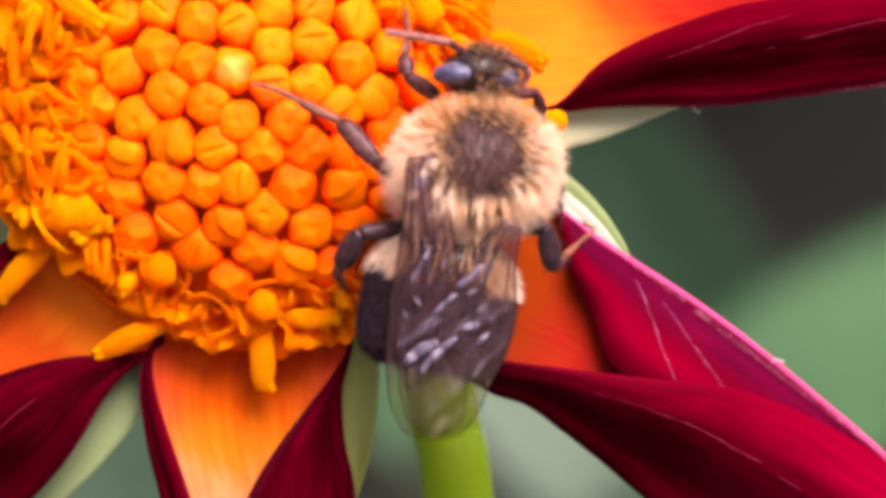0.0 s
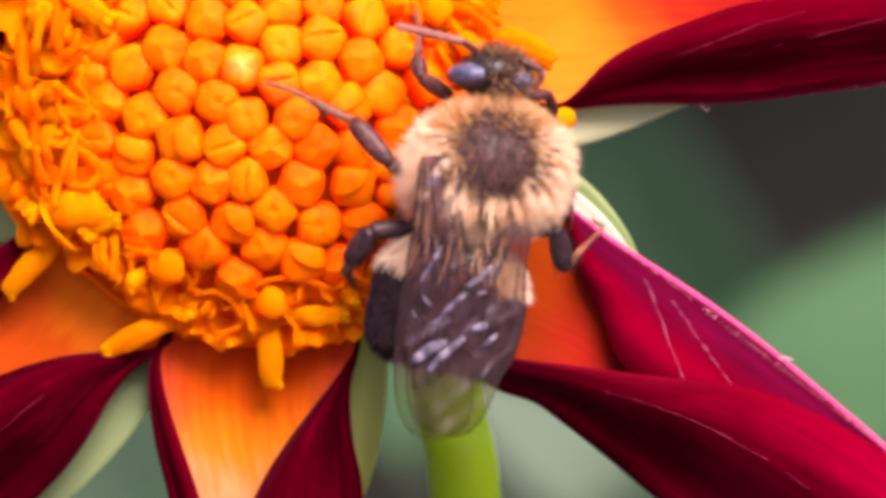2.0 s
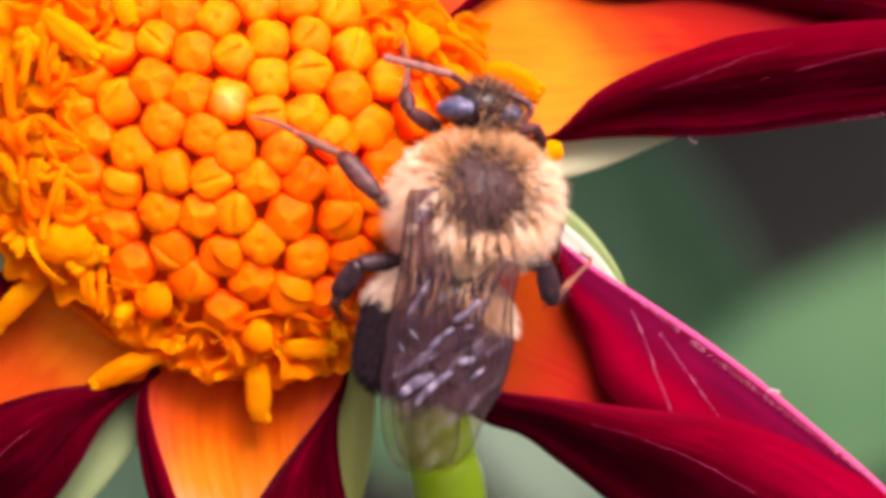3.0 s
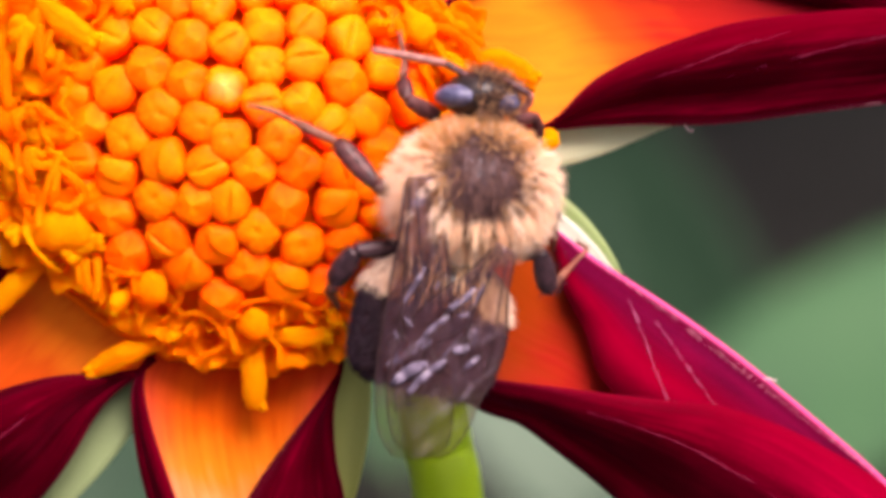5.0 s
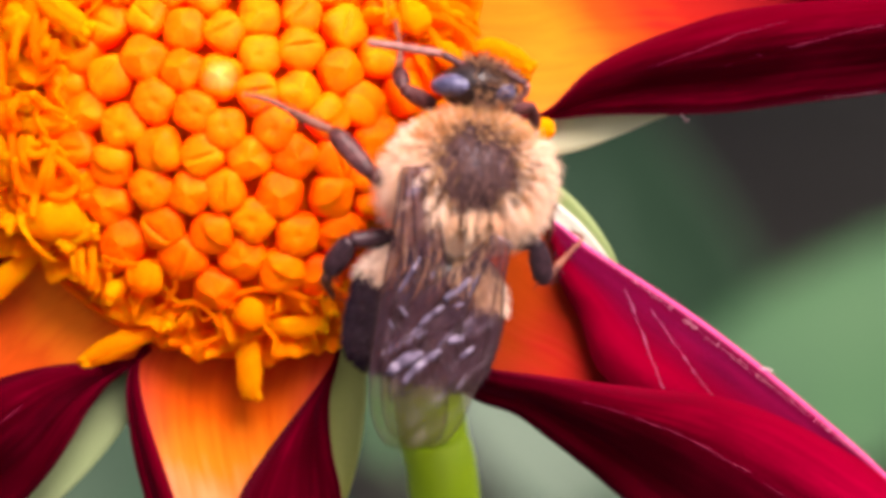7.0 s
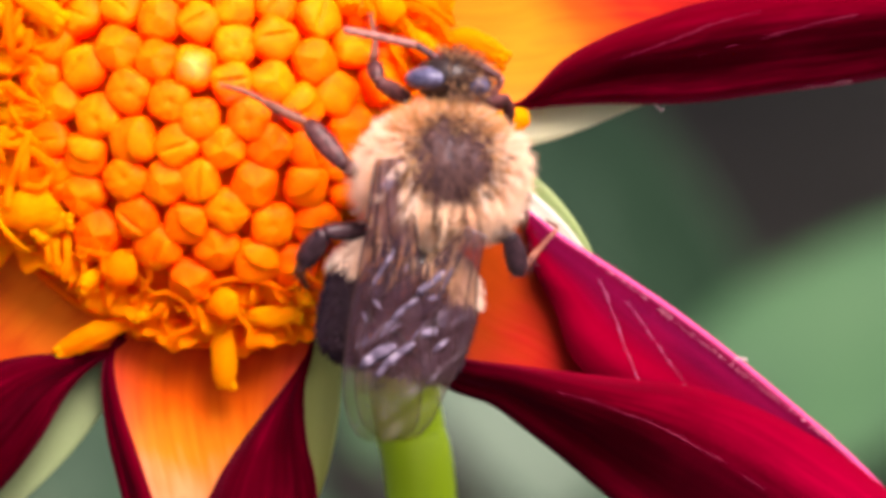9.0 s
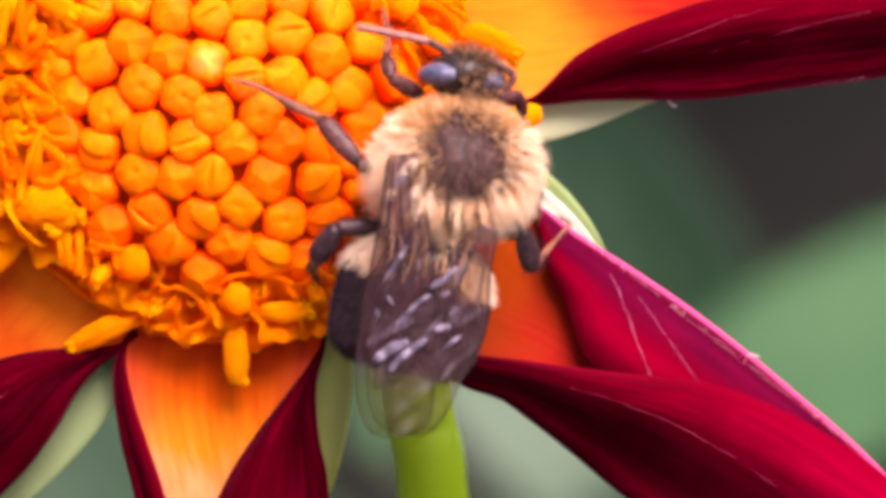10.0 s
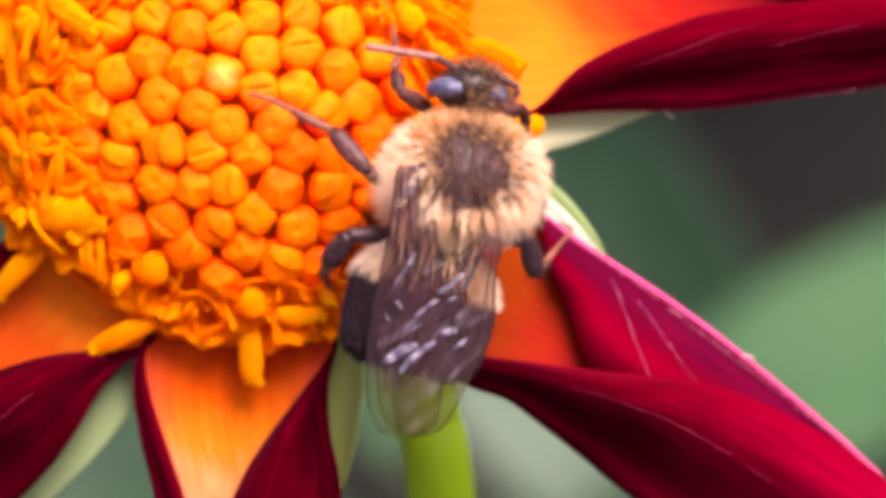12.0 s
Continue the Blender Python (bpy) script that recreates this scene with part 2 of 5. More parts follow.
STALK = green_skin("leaf_stalk", (0.03, 0.06, 0.03), (0.06, 0.10, 0.045), 200, 0.6, 0.1)
STEM_WOOD = green_skin("shrub_wood", (0.07, 0.05, 0.035), (0.16, 0.12, 0.08), 60, 0.8, 0.0)
LEAF = leaf_skin("leaf_skin", (0.016, 0.043, 0.025), (0.025, 0.065, 0.034), (0.04, 0.09, 0.042))
YOUNG_LEAF = leaf_skin("young_leaf", (0.026, 0.080, 0.036), (0.040, 0.114, 0.049), (0.054, 0.140, 0.058))
PALE_LEAF = leaf_skin("pale_leaf", (0.08, 0.13, 0.092), (0.115, 0.175, 0.125), (0.15, 0.21, 0.155))
SOIL = soil_skin()
PALE_FLORET = floret_skin("pale_floret", (1.0, 0.50, 0.14))
FIBRE = Mat("petal_fibre", (0.70, 0.50, 0.52), 0.5).m
PETAL_VEIN = Mat("petal_vein", (0.46, 0.13, 0.27), 0.6, Specular_IOR_Level=0.1).m
DULL_VEIN = Mat("dull_petal_vein", (0.26, 0.02, 0.06), 0.6, Specular_IOR_Level=0.1).m
FUZZ = Mat("petal_fuzz", (0.72, 0.30, 0.40), 0.6, Specular_IOR_Level=0.1).m
BALD = chitin("bald_shell", (0.055, 0.031, 0.038), (0.13, 0.083, 0.095), 0.42)
SHELL = chitin("shell", (0.010, 0.007, 0.007), (0.035, 0.022, 0.020))
LIMB = chitin("limb", (0.030, 0.009, 0.010), (0.135, 0.046, 0.044), 0.42)
DARK_LIMB = chitin("dark_limb", (0.014, 0.007, 0.009), (0.075, 0.036, 0.046), 0.38)
FEELER = chitin("feeler", (0.15, 0.055, 0.045), (0.34, 0.15, 0.125), 0.35)
FOOT = chitin("foot", (0.10, 0.030, 0.020), (0.27, 0.10, 0.062), 0.45)
EYE = chitin("eye", (0.028, 0.027, 0.06), (0.15, 0.15, 0.25), 0.28)
PALE = hair_skin("pale_hair", (0.94, 0.69, 0.46), (1.0, 0.95, 0.85), 0.55)
STRAW = hair_skin("straw_hair", (0.80, 0.50, 0.28), (1.0, 0.86, 0.66), 0.5)
GOLD = hair_skin("gold_hair", (0.62, 0.33, 0.12), (1.0, 0.70, 0.36), 0.45)
UNDERCOAT = pollen_skin("undercoat", (0.84, 0.56, 0.35), (0.98, 0.78, 0.58), 0.3)
TAN = hair_skin("tan_hair", (0.50, 0.25, 0.11), (0.95, 0.66, 0.38), 0.4)
CREAM = hair_skin("cream_hair", (0.72, 0.52, 0.38), (0.98, 0.86, 0.72), 0.4)
DARK = hair_skin("dark_hair", (0.034, 0.016, 0.018), (0.21, 0.11, 0.09), 0.05)
BLACK = hair_skin("black_hair", (0.011, 0.006, 0.010), (0.042, 0.023, 0.036), 0.02)
WING = wing_skin()
# sky reflections on the wing, put into a lilac base colour
LILAC_GLINT = chitin("lilac_wing_glint", (0.080, 0.066, 0.098), (0.195, 0.16, 0.23), 0.34)
VEIN = chitin("wing_vein", (0.012, 0.006, 0.006), (0.035, 0.018, 0.017), 0.45)

# ---- helpers for meshes ----
from mathutils import kdtree


def vec(p):
    return Vector(p) * MM


def part(name, bm, material, parent, label="", origin=None, smooth=True):
    """Links a bmesh as one mesh object under a thing or under a part."""
    mats = material if isinstance(material, (list, tuple)) else [material]
    if origin is not None:
        bmesh.ops.translate(bm, verts=bm.verts, vec=-Vector(origin))
    me = bpy.data.meshes.new(name)
    bm.to_mesh(me)
    bm.free()
    for m in mats:
        me.materials.append(m)
    if smooth:
        me.shade_smooth()
    return piece(name, me, parent, label)


def piece(name, me, parent, label=""):
    ob = new(name, me)
    ob.parent = parent
    if label:
        ob["label"] = label
    return ob


def spline(pts, n):
    """A smooth line through the points, n steps from one to the next."""
    pts = [Vector(p) for p in pts]
    out = []
    for i in range(len(pts) - 1):
        a, b, c, d = pts[max(i - 1, 0)], pts[i], pts[i + 1], pts[min(i + 2, len(pts) - 1)]
        for j in range(n):
            f = j / n
            out.append(0.5 * (2 * b + (c - a) * f + (2 * a - 5 * b + 4 * c - d) * f * f + (3 * b - a - 3 * c + d) * f ** 3))
    out.append(pts[-1])
    return out


def lerp_rows(rows, n):
    """Rows of numbers drawn out smoothly to n steps between each two."""
    out = []
    for i in range(len(rows) - 1):
        a, b, c, d = (np.array(rows[min(max(q, 0), len(rows) - 1)], float) for q in (i - 1, i, i + 1, i + 2))
        for j in range(n):
            f = j / n
            out.append(0.5 * (2 * b + (c - a) * f + (2 * a - 5 * b + 4 * c - d) * f * f + (3 * b - a - 3 * c + d) * f ** 3))
    out.append(np.array(rows[-1], float))
    return out


def skin(bm, rings, closed=True, caps=True, mat=0):
    """Faces between rings of points."""
    rows = [[bm.verts.new(p) for p in ring] for ring in rings]
    n = len(rows[0])
    for a, b in zip(rows, rows[1:]):
        for i in range(n if closed else n - 1):
            f = bm.faces.new((a[i], a[(i + 1) % n], b[(i + 1) % n], b[i]))
            f.material_index = mat
    if caps and closed:
        bm.faces.new(rows[0][::-1]).material_index = mat
        bm.faces.new(rows[-1]).material_index = mat
    return rows


def tube(bm, pts, radii, n=10, squash=1.0, mat=0):
    """A round limb along points; radii drawn out evenly over them."""
    rings = []
    m = len(pts)
    up = Vector((0, 0, 1))
    for i, p in enumerate(pts):
        d = (pts[min(i + 1, m - 1)] - pts[max(i - 1, 0)]).normalized()
        if abs(d.dot(up)) > 0.95:
            up = Vector((0, 1, 0))
        a = d.cross(up).normalized()
        b = a.cross(d).normalized()
        f = i / (m - 1) * (len(radii) - 1)
        k = min(int(f), len(radii) - 2)
        r = radii[k] + (radii[k + 1] - radii[k]) * (f - k)
        rings.append([p + a * (r * math.cos(q)) + b * (r * squash * math.sin(q)) for q in (2 * math.pi * j / n for j in range(n))])
    skin(bm, rings, mat=mat)


def ball(bm, center, ax, ay, az, seg=24, rings=14, shape=None, mat=0):
    """A closed rounded body with three half-axes; shape(direction) scales its radius."""
    center, ax, ay, az = Vector(center), Vector(ax), Vector(ay), Vector(az)
    grid = []
    for i in range(rings + 1):
        th = math.pi * (i + 0.02) / (rings + 0.04)
        row = []
        for j in range(seg):
            ph = 2 * math.pi * j / seg
            d = Vector((math.sin(th) * math.cos(ph), math.sin(th) * math.sin(ph), math.cos(th)))
            s = shape(d) if shape else 1.0
            row.append(center + (ax * d.x + ay * d.y + az * d.z) * s)
        grid.append(row)
    skin(bm, grid, mat=mat)


def hair(bm, root, way, length, width, droop, rng):
    """One tapered three-sided hair that bends with droop."""
    side = way.orthogonal().normalized()
    side = Matrix.Rotation(rng.uniform(0, 6.28), 3, way) @ side
    other = way.cross(side).normalized()
    rings = []
    for f, w in ((0.0, 1.0), (0.5, 0.75)):
        c = root + way * (length * f) + droop * (f * f)
        rings.append([bm.verts.new(c + (side * math.cos(q) + other * math.sin(q)) * (width * w)) for q in (0, 2.1, 4.2)])
    tip = bm.verts.new(root + way * length + droop)
    for i in range(3):
        bm.faces.new((rings[0][i], rings[0][(i + 1) % 3], rings[1][(i + 1) % 3], rings[1][i]))
        bm.faces.new((rings[1][i], rings[1][(i + 1) % 3], tip))


def basis(z):
    """A turn whose z axis is the given direction."""
    return Vector(z).normalized().to_track_quat("Z", "Y").to_matrix().to_4x4()


# ---- the flower ----
CENTRE = Vector((-8.90, 6.40, 0.0))
DOME_R, DOME_H = 8.80, 3.4
RING_R = 9.82


def dome(x, y):
    """Height and outward normal of the disc at a place of the plan."""
    dx, dy = x - CENTRE.x, y - CENTRE.y
    q = (dx * dx + dy * dy) / DOME_R ** 2
    z = DOME_H * (1 - q)
    k = 2 * DOME_H / DOME_R ** 2
    return z, Vector((k * dx, k * dy, 1)).normalized()


PETAL_EAST = dict(base=(-0.10, 9.80), way=1.7, rolls=(0.5, 0.9), red=0.105, skew=0.85, lifts=((0.4, 0.36, 0.8), (1.2, 0.96, 0)), rows=[
        (0.0, 4.37, 4.37, -2.08, -2.08, -2.00),
        (3.09, 5.31, 4.37, -3.31, -3.34, -2.15),
        (5.15, 5.87, 4.03, -3.45, -3.60, -2.28),
        (7.22, 6.17, 2.94, -1.64, -3.49, -2.44),
        (9.29, 6.20, 2.77, -0.58, -3.47, -2.62),
        (11.36, 6.11, 2.90, 0.13, -3.54, -2.83),
        (13.70, 5.85, 2.65, 0.78, -3.48, -3.09),
        (17.10, 5.34, 1.86, 1.16, -3.13, -3.53),
        (20.77, 4.70, 1.01, 1.32, -2.77, -4.08),
        (25.54, 3.58, 0.74, 1.10, -2.00, -4.90),
        (30.89, 1.98, 0.37, 0.63, -0.86, -5.96),
        (34.95, 0.25, 0.14, 0.16, 0.06, -6.87),
])
PETAL_SOUTHEAST = dict(base=(0.41, 0.03), way=-35.9, rolls=(0.5, 1.1), red=0.22, skew=0, lifts=((0.6, 0.42, 0.45), (1.35, 1.1, 0)), rows=[
        (0.0, 3.97, 3.97, -3.71, -3.71, -2.00),
        (1.54, 4.21, 4.22, -3.78, -3.95, -2.07),
        (3.35, 4.28, 3.86, -3.61, -4.20, -2.16),
        (5.15, 4.26, 2.35, -2.73, -4.22, -2.26),
        (6.96, 4.35, 1.44, -1.73, -3.70, -2.38),
        (8.77, 4.45, 0.19, -0.74, -3.69, -2.51),
        (11.10, 4.53, -0.08, 0.58, -3.77, -2.71),
        (13.95, 4.49, 0.23, 2.19, -3.96, -2.98),
        (17.60, 4.27, 0.43, 3.24, -3.89, -3.37),
        (22.06, 3.86, 0.35, 3.59, -3.71, -3.93),
        (27.34, 2.74, 0.13, 2.89, -3.01, -4.70),
        (32.67, -0.03, -0.11, -0.03, -0.28, -5.59),
])
PETAL_SOUTH = dict(base=(-8.85, -3.71), way=-88.9, rolls=(0.35, 0.7), red=0, skew=0, lifts=((1.35, 1.12, 0), (1.35, 1.12, 0)), rows=[
        (0.0, 4.68, 4.68, -3.91, -3.91, -2.00),
        (0.77, 4.61, 4.58, -4.37, -4.45, -2.03),
        (1.54, 4.42, 4.27, -4.50, -4.79, -2.07),
        (2.57, 4.14, 3.53, -4.37, -4.89, -2.12),
        (3.86, 4.09, 2.49, -4.05, -4.80, -2.19),
        (5.41, 4.22, 1.28, -3.56, -4.57, -2.30),
        (7.22, 4.56, 0.14, -2.98, -4.15, -2.44),
        (9.81, 4.55, -0.84, -2.17, -3.60, -2.67),
        (13.44, 4.00, -0.52, -1.02, -2.63, -3.06),
        (17.62, 2.59, -0.32, -0.55, -1.25, -3.60),
        (21.30, 0.08, -0.02, -0.03, -0.06, -4.16),
])
PETAL_SOUTHWEST = dict(base=(-14.51, -1.26), way=-148.1, rolls=(0.9, 0.4), red=0.11, skew=0, lifts=((1.45, 1.2, 0), (1.05, 0.82, 0)), rows=[
        (0.0, 3.42, 3.38, -4.39, -4.50, -2.00),
        (0.77, 3.52, 3.51, -4.20, -4.34, -2.03),
        (1.54, 3.60, 3.26, -4.03, -4.21, -2.07),
        (2.57, 3.74, 2.69, -3.87, -4.13, -2.12),
        (3.86, 4.20, 1.98, -3.49, -4.13, -2.19),
        (5.41, 5.04, 1.37, -2.45, -4.11, -2.30),
        (7.48, 5.88, 0.88, -1.54, -4.06, -2.46),
        (10.33, 6.53, 0.53, -0.74, -3.75, -2.72),
        (13.96, 7.03, 0.38, 0.31, -2.96, -3.12),
        (18.14, 6.56, 0.26, 0.33, -1.70, -3.68),
        (23.41, 0.07, 0.0, 0.0, -0.01, -4.52),
])
PETAL_WEST = dict(base=(-17.86, 6.46), way=-178.3, rolls=(0.5, 0.5), red=0, skew=0, lifts=((1.05, 0.82, 0), (1.05, 0.82, 0)), rows=[
        (0.0, 2.83, 2.83, -2.46, -2.60, -2.00),
        (1.03, 3.22, 3.19, -2.72, -3.00, -2.04),
        (2.06, 3.58, 3.47, -2.89, -3.37, -2.09),
        (3.35, 3.76, 3.20, -2.90, -3.78, -2.16),
        (5.15, 3.84, 2.63, -2.48, -4.03, -2.28),
        (7.74, 3.80, 1.71, -1.39, -4.09, -2.48),
        (11.62, 3.26, 0.70, -0.28, -3.50, -2.86),
        (16.84, 1.67, 0.22, -0.03, -1.74, -3.50),
        (22.09, -0.01, -0.01, -0.01, -0.02, -4.29),
])
PETAL_NORTHWEST = dict(base=(-16.06, 13.92), way=143.1, rolls=(0.5, 0.5), red=0, skew=0, lifts=((1.05, 0.82, 0), (1.05, 0.82, 0)), rows=[
        (0.0, 5.71, 3.29, -3.40, -3.40, -2.00),
        (1.03, 6.04, 4.39, -3.65, -3.72, -2.04),
        (2.06, 6.23, 4.17, -3.77, -3.98, -2.09),
        (3.35, 6.37, 4.24, -3.76, -4.26, -2.16),
        (5.15, 6.36, 4.15, -3.50, -4.37, -2.28),
        (7.74, 6.22, 3.89, -2.79, -4.15, -2.48),
        (11.62, 5.65, 3.04, -1.68, -3.53, -2.86),
        (16.84, 3.85, 1.56, -0.51, -2.33, -3.50),
        (22.09, 0.0, 0.0, 0.0, 0.0, -4.29),
])
PETAL_NORTH = dict(base=(-8.85, 17.27), way=88.9, rolls=(0.5, 0.5), red=0, skew=0, lifts=((1.05, 0.82, 0), (1.05, 0.82, 0)), rows=[
        (0.0, 3.64, 3.62, -3.86, -3.86, -2.00),
        (1.03, 4.15, 3.93, -3.90, -4.15, -2.04),
        (2.06, 4.51, 4.03, -3.79, -4.37, -2.09),
        (3.35, 4.79, 3.91, -3.40, -4.53, -2.16),
        (5.15, 4.86, 3.42, -2.70, -4.53, -2.28),
        (7.74, 4.76, 2.46, -1.61, -4.41, -2.48),
        (11.62, 4.24, 1.43, -0.84, -3.87, -2.86),
        (16.84, 2.83, 0.53, -0.31, -2.52, -3.50),
        (22.09, 0.0, 0.0, 0.0, 0.0, -4.29),
])
PETAL_NORTHEAST = dict(base=(-2.42, 14.18), way=45.8, rolls=(0.5, 0.5), red=0, skew=0, lifts=((1.05, 0.82, 0), (1.05, 0.82, 0)), rows=[
        (0.0, 3.64, 3.64, -3.55, -3.65, -2.00),
        (1.03, 4.21, 3.92, -3.72, -3.94, -2.04),
        (2.06, 4.68, 4.11, -3.68, -4.17, -2.09),
        (3.35, 5.15, 4.29, -3.21, -4.40, -2.16),
        (5.15, 5.53, 4.27, -2.38, -4.62, -2.28),
        (7.74, 5.95, 3.85, -1.34, -4.59, -2.48),
        (11.62, 5.92, 3.20, -0.18, -4.18, -2.86),
        (16.84, 4.15, 1.91, 0.33, -2.83, -3.50),
        (22.09, 0.07, 0.03, 0.01, -0.05, -4.29),
])


def petal(q, flower, label, lines=()):
    """A petal whose two margins roll up over its face and show the reverse.
    rows: distance out, then across to the left fold, left rolled margin, right rolled margin, right fold, and height."""
    base = Vector((*q["base"], 0))
    turn = Matrix.Rotation(radians(q["way"]), 3, "Z")
    rows = lerp_rows(q["rows"], 6)
    bm = bmesh.new()
    uv = bm.loops.layers.uv.new("UVMap")
    span = rows[-1][0]
    rings, coords = [], []
    for j, (d, left, lf, rf, right, z) in enumerate(rows):
        pts = []
        d_end = min(1.0, (span - d) / 4.0)
        for side, fold, margin, roll, (rise, fall, settle) in ((1, left, lf, q["rolls"][0], q["lifts"][0]), (-1, right, rf, q["rolls"][1], q["lifts"][1])):
            flap = max(0.0, (fold - margin) * side)
            r = min(roll, 0.12 + flap * 0.22) * (0.15 + 0.85 * d_end)
            part_pts = []
            # rolled margin, from its free edge to the fold
            for f in (0, 0.1, 0.22, 0.36, 0.52, 0.68, 0.84, 1.0):
                w = margin + (fold - side * r - margin) * f if flap > r else fold - side * flap * (1 - f) - side * 0.0
                g = 1 - f
                lift = 2 * r * (1 - settle * g ** 1.5) + flap * (rise * g - fall * g ** 4) * d_end
                part_pts.append((w, lift if flap > 0.02 else 0.05))
            # the fold itself
            for a in (70, 45, 20, 0, -20, -45, -70):
                part_pts.append((fold - side * r + side * r * math.cos(radians(a)), r + r * math.sin(radians(a))))
            pts.append(part_pts)
        lw, rw = pts[0][-1][0], pts[1][-1][0]
        mid = [(lw + (rw - lw) * f, 0.0) for f in (0.1, 0.2, 0.3, 0.4, 0.5, 0.6, 0.7, 0.8, 0.9)]
        line = pts[0] + mid + pts[1][::-1]
        width = max(0.3, abs(left - right))
        ring = []
        for i, (w, h) in enumerate(line):
            rel = (w - right) / width
            cup = -0.5 * math.sin(math.pi * min(max(rel, 0), 1)) * min(1, width / 6)
            wave = 0.10 * noise.noise((d * 0.25, i * 0.3, q["way"]))
            groove = 0.05 * math.sin(rel * 34.0) * min(1.0, d / 6)
            p = turn @ Vector((d, w, 0)) + base
            p.z = z + h + cup + wave + groove
            ring.append(p * MM)
        rings.append(ring)
        coords.append([(d / 30.0 + q["red"] + q["skew"] * (0.5 - i / (len(line) - 1)) * min(1, d / 6), i / (len(line) - 1)) for i in range(len(line))])
    n = len(rings[0])
    top = [[bm.verts.new(p) for p in ring] for ring in rings]
    # the reverse lies a petal's thickness behind the face
    bm.verts.index_update()
    under = []
    for j, ring in enumerate(rings):
        row = []
        for i, p in enumerate(ring):
            a = rings[min(j + 1, len(rings) - 1)][i] - rings[max(j - 1, 0)][i]
            b = ring[min(i + 1, n - 1)] - ring[max(i - 1, 0)]
            nor = a.cross(b)
            nor = nor.normalized() if nor.length > 1e-12 else Vector((0, 0, 1))
            row.append(bm.verts.new(p - nor * (-0.12 * MM)))
        under.append(row)

    def face(vs, cs, mat):
        f = bm.faces.new(vs)
        f.material_index, f.smooth = mat, True
        for loop, c in zip(f.loops, cs):
            loop[uv].uv = c

    for j in range(len(rings) - 1):
        for i in range(n - 1):
            cs = [coords[j][i], coords[j][i + 1], coords[j + 1][i + 1], coords[j + 1][i]]
            face((top[j][i], top[j][i + 1], top[j + 1][i + 1], top[j + 1][i]), cs, 0)
            face((under[j][i + 1], under[j][i], under[j + 1][i], under[j + 1][i + 1]), [cs[1], cs[0], cs[3], cs[2]], 1)
        for i in (0, n - 1):
            cs = [coords[j][i], coords[j + 1][i], coords[j + 1][i], coords[j][i]]
            face((top[j][i], top[j + 1][i], under[j + 1][i], under[j][i]), cs, 1)
            for pair in ((top[j][i], top[j + 1][i]), (under[j][i], under[j + 1][i])):
                bm.edges.get(pair).smooth = False
    bmesh.ops.recalc_face_normals(bm, faces=bm.faces)
    ob = part("petal", bm, [ORANGE_FACE if "orange base" in label else SHADED_RED_FACE if "pink" in label else WARM_FACE if "broad" in label else PETAL_FACE, PINK_SHEEN_REVERSE if "pink" in label else PETAL_REVERSE], flower, label)
    # pale raised veins that slant over a rolled margin: side, from how far out and how far up the roll, to where
    for side, d0, f0, d1, f1 in lines:
        path = []
        for k in range(41):
            t = k / 40
            d, f = d0 + (d1 - d0) * t, (f0 + (f1 - f0) * t) * 7
            j = max(i for i in range(len(rows)) if rows[i][0] <= d)
            j = min(j, len(rows) - 2)
            u = (d - rows[j][0]) / (rows[j + 1][0] - rows[j][0])
            i = min(int(f), 6)
            a, b = (i, i + 1) if side == "left" else (n - 1 - i, n - 2 - i)
            p = rings[j][a].lerp(rings[j][b], f - i).lerp(rings[j + 1][a].lerp(rings[j + 1][b], f - i), u)
            path.append(p + Vector((0, 0, 0.165 * MM)))
        bm = bmesh.new()
        path = [p + Vector([0.06 * MM * noise.noise(p * 1500 + Vector((k * 7, 0, 0))) for k in range(3)]) for p in path]
        tube(bm, path, [(0.004 + 0.030 * abs(noise.noise(Vector((k * 0.9, d0, f0))))) * MM for k in range(41)], 6, 0.6)
        part("petal_vein", bm, PETAL_VEIN if "pink" in label and side == "left" else DULL_VEIN, ob)
    return ob


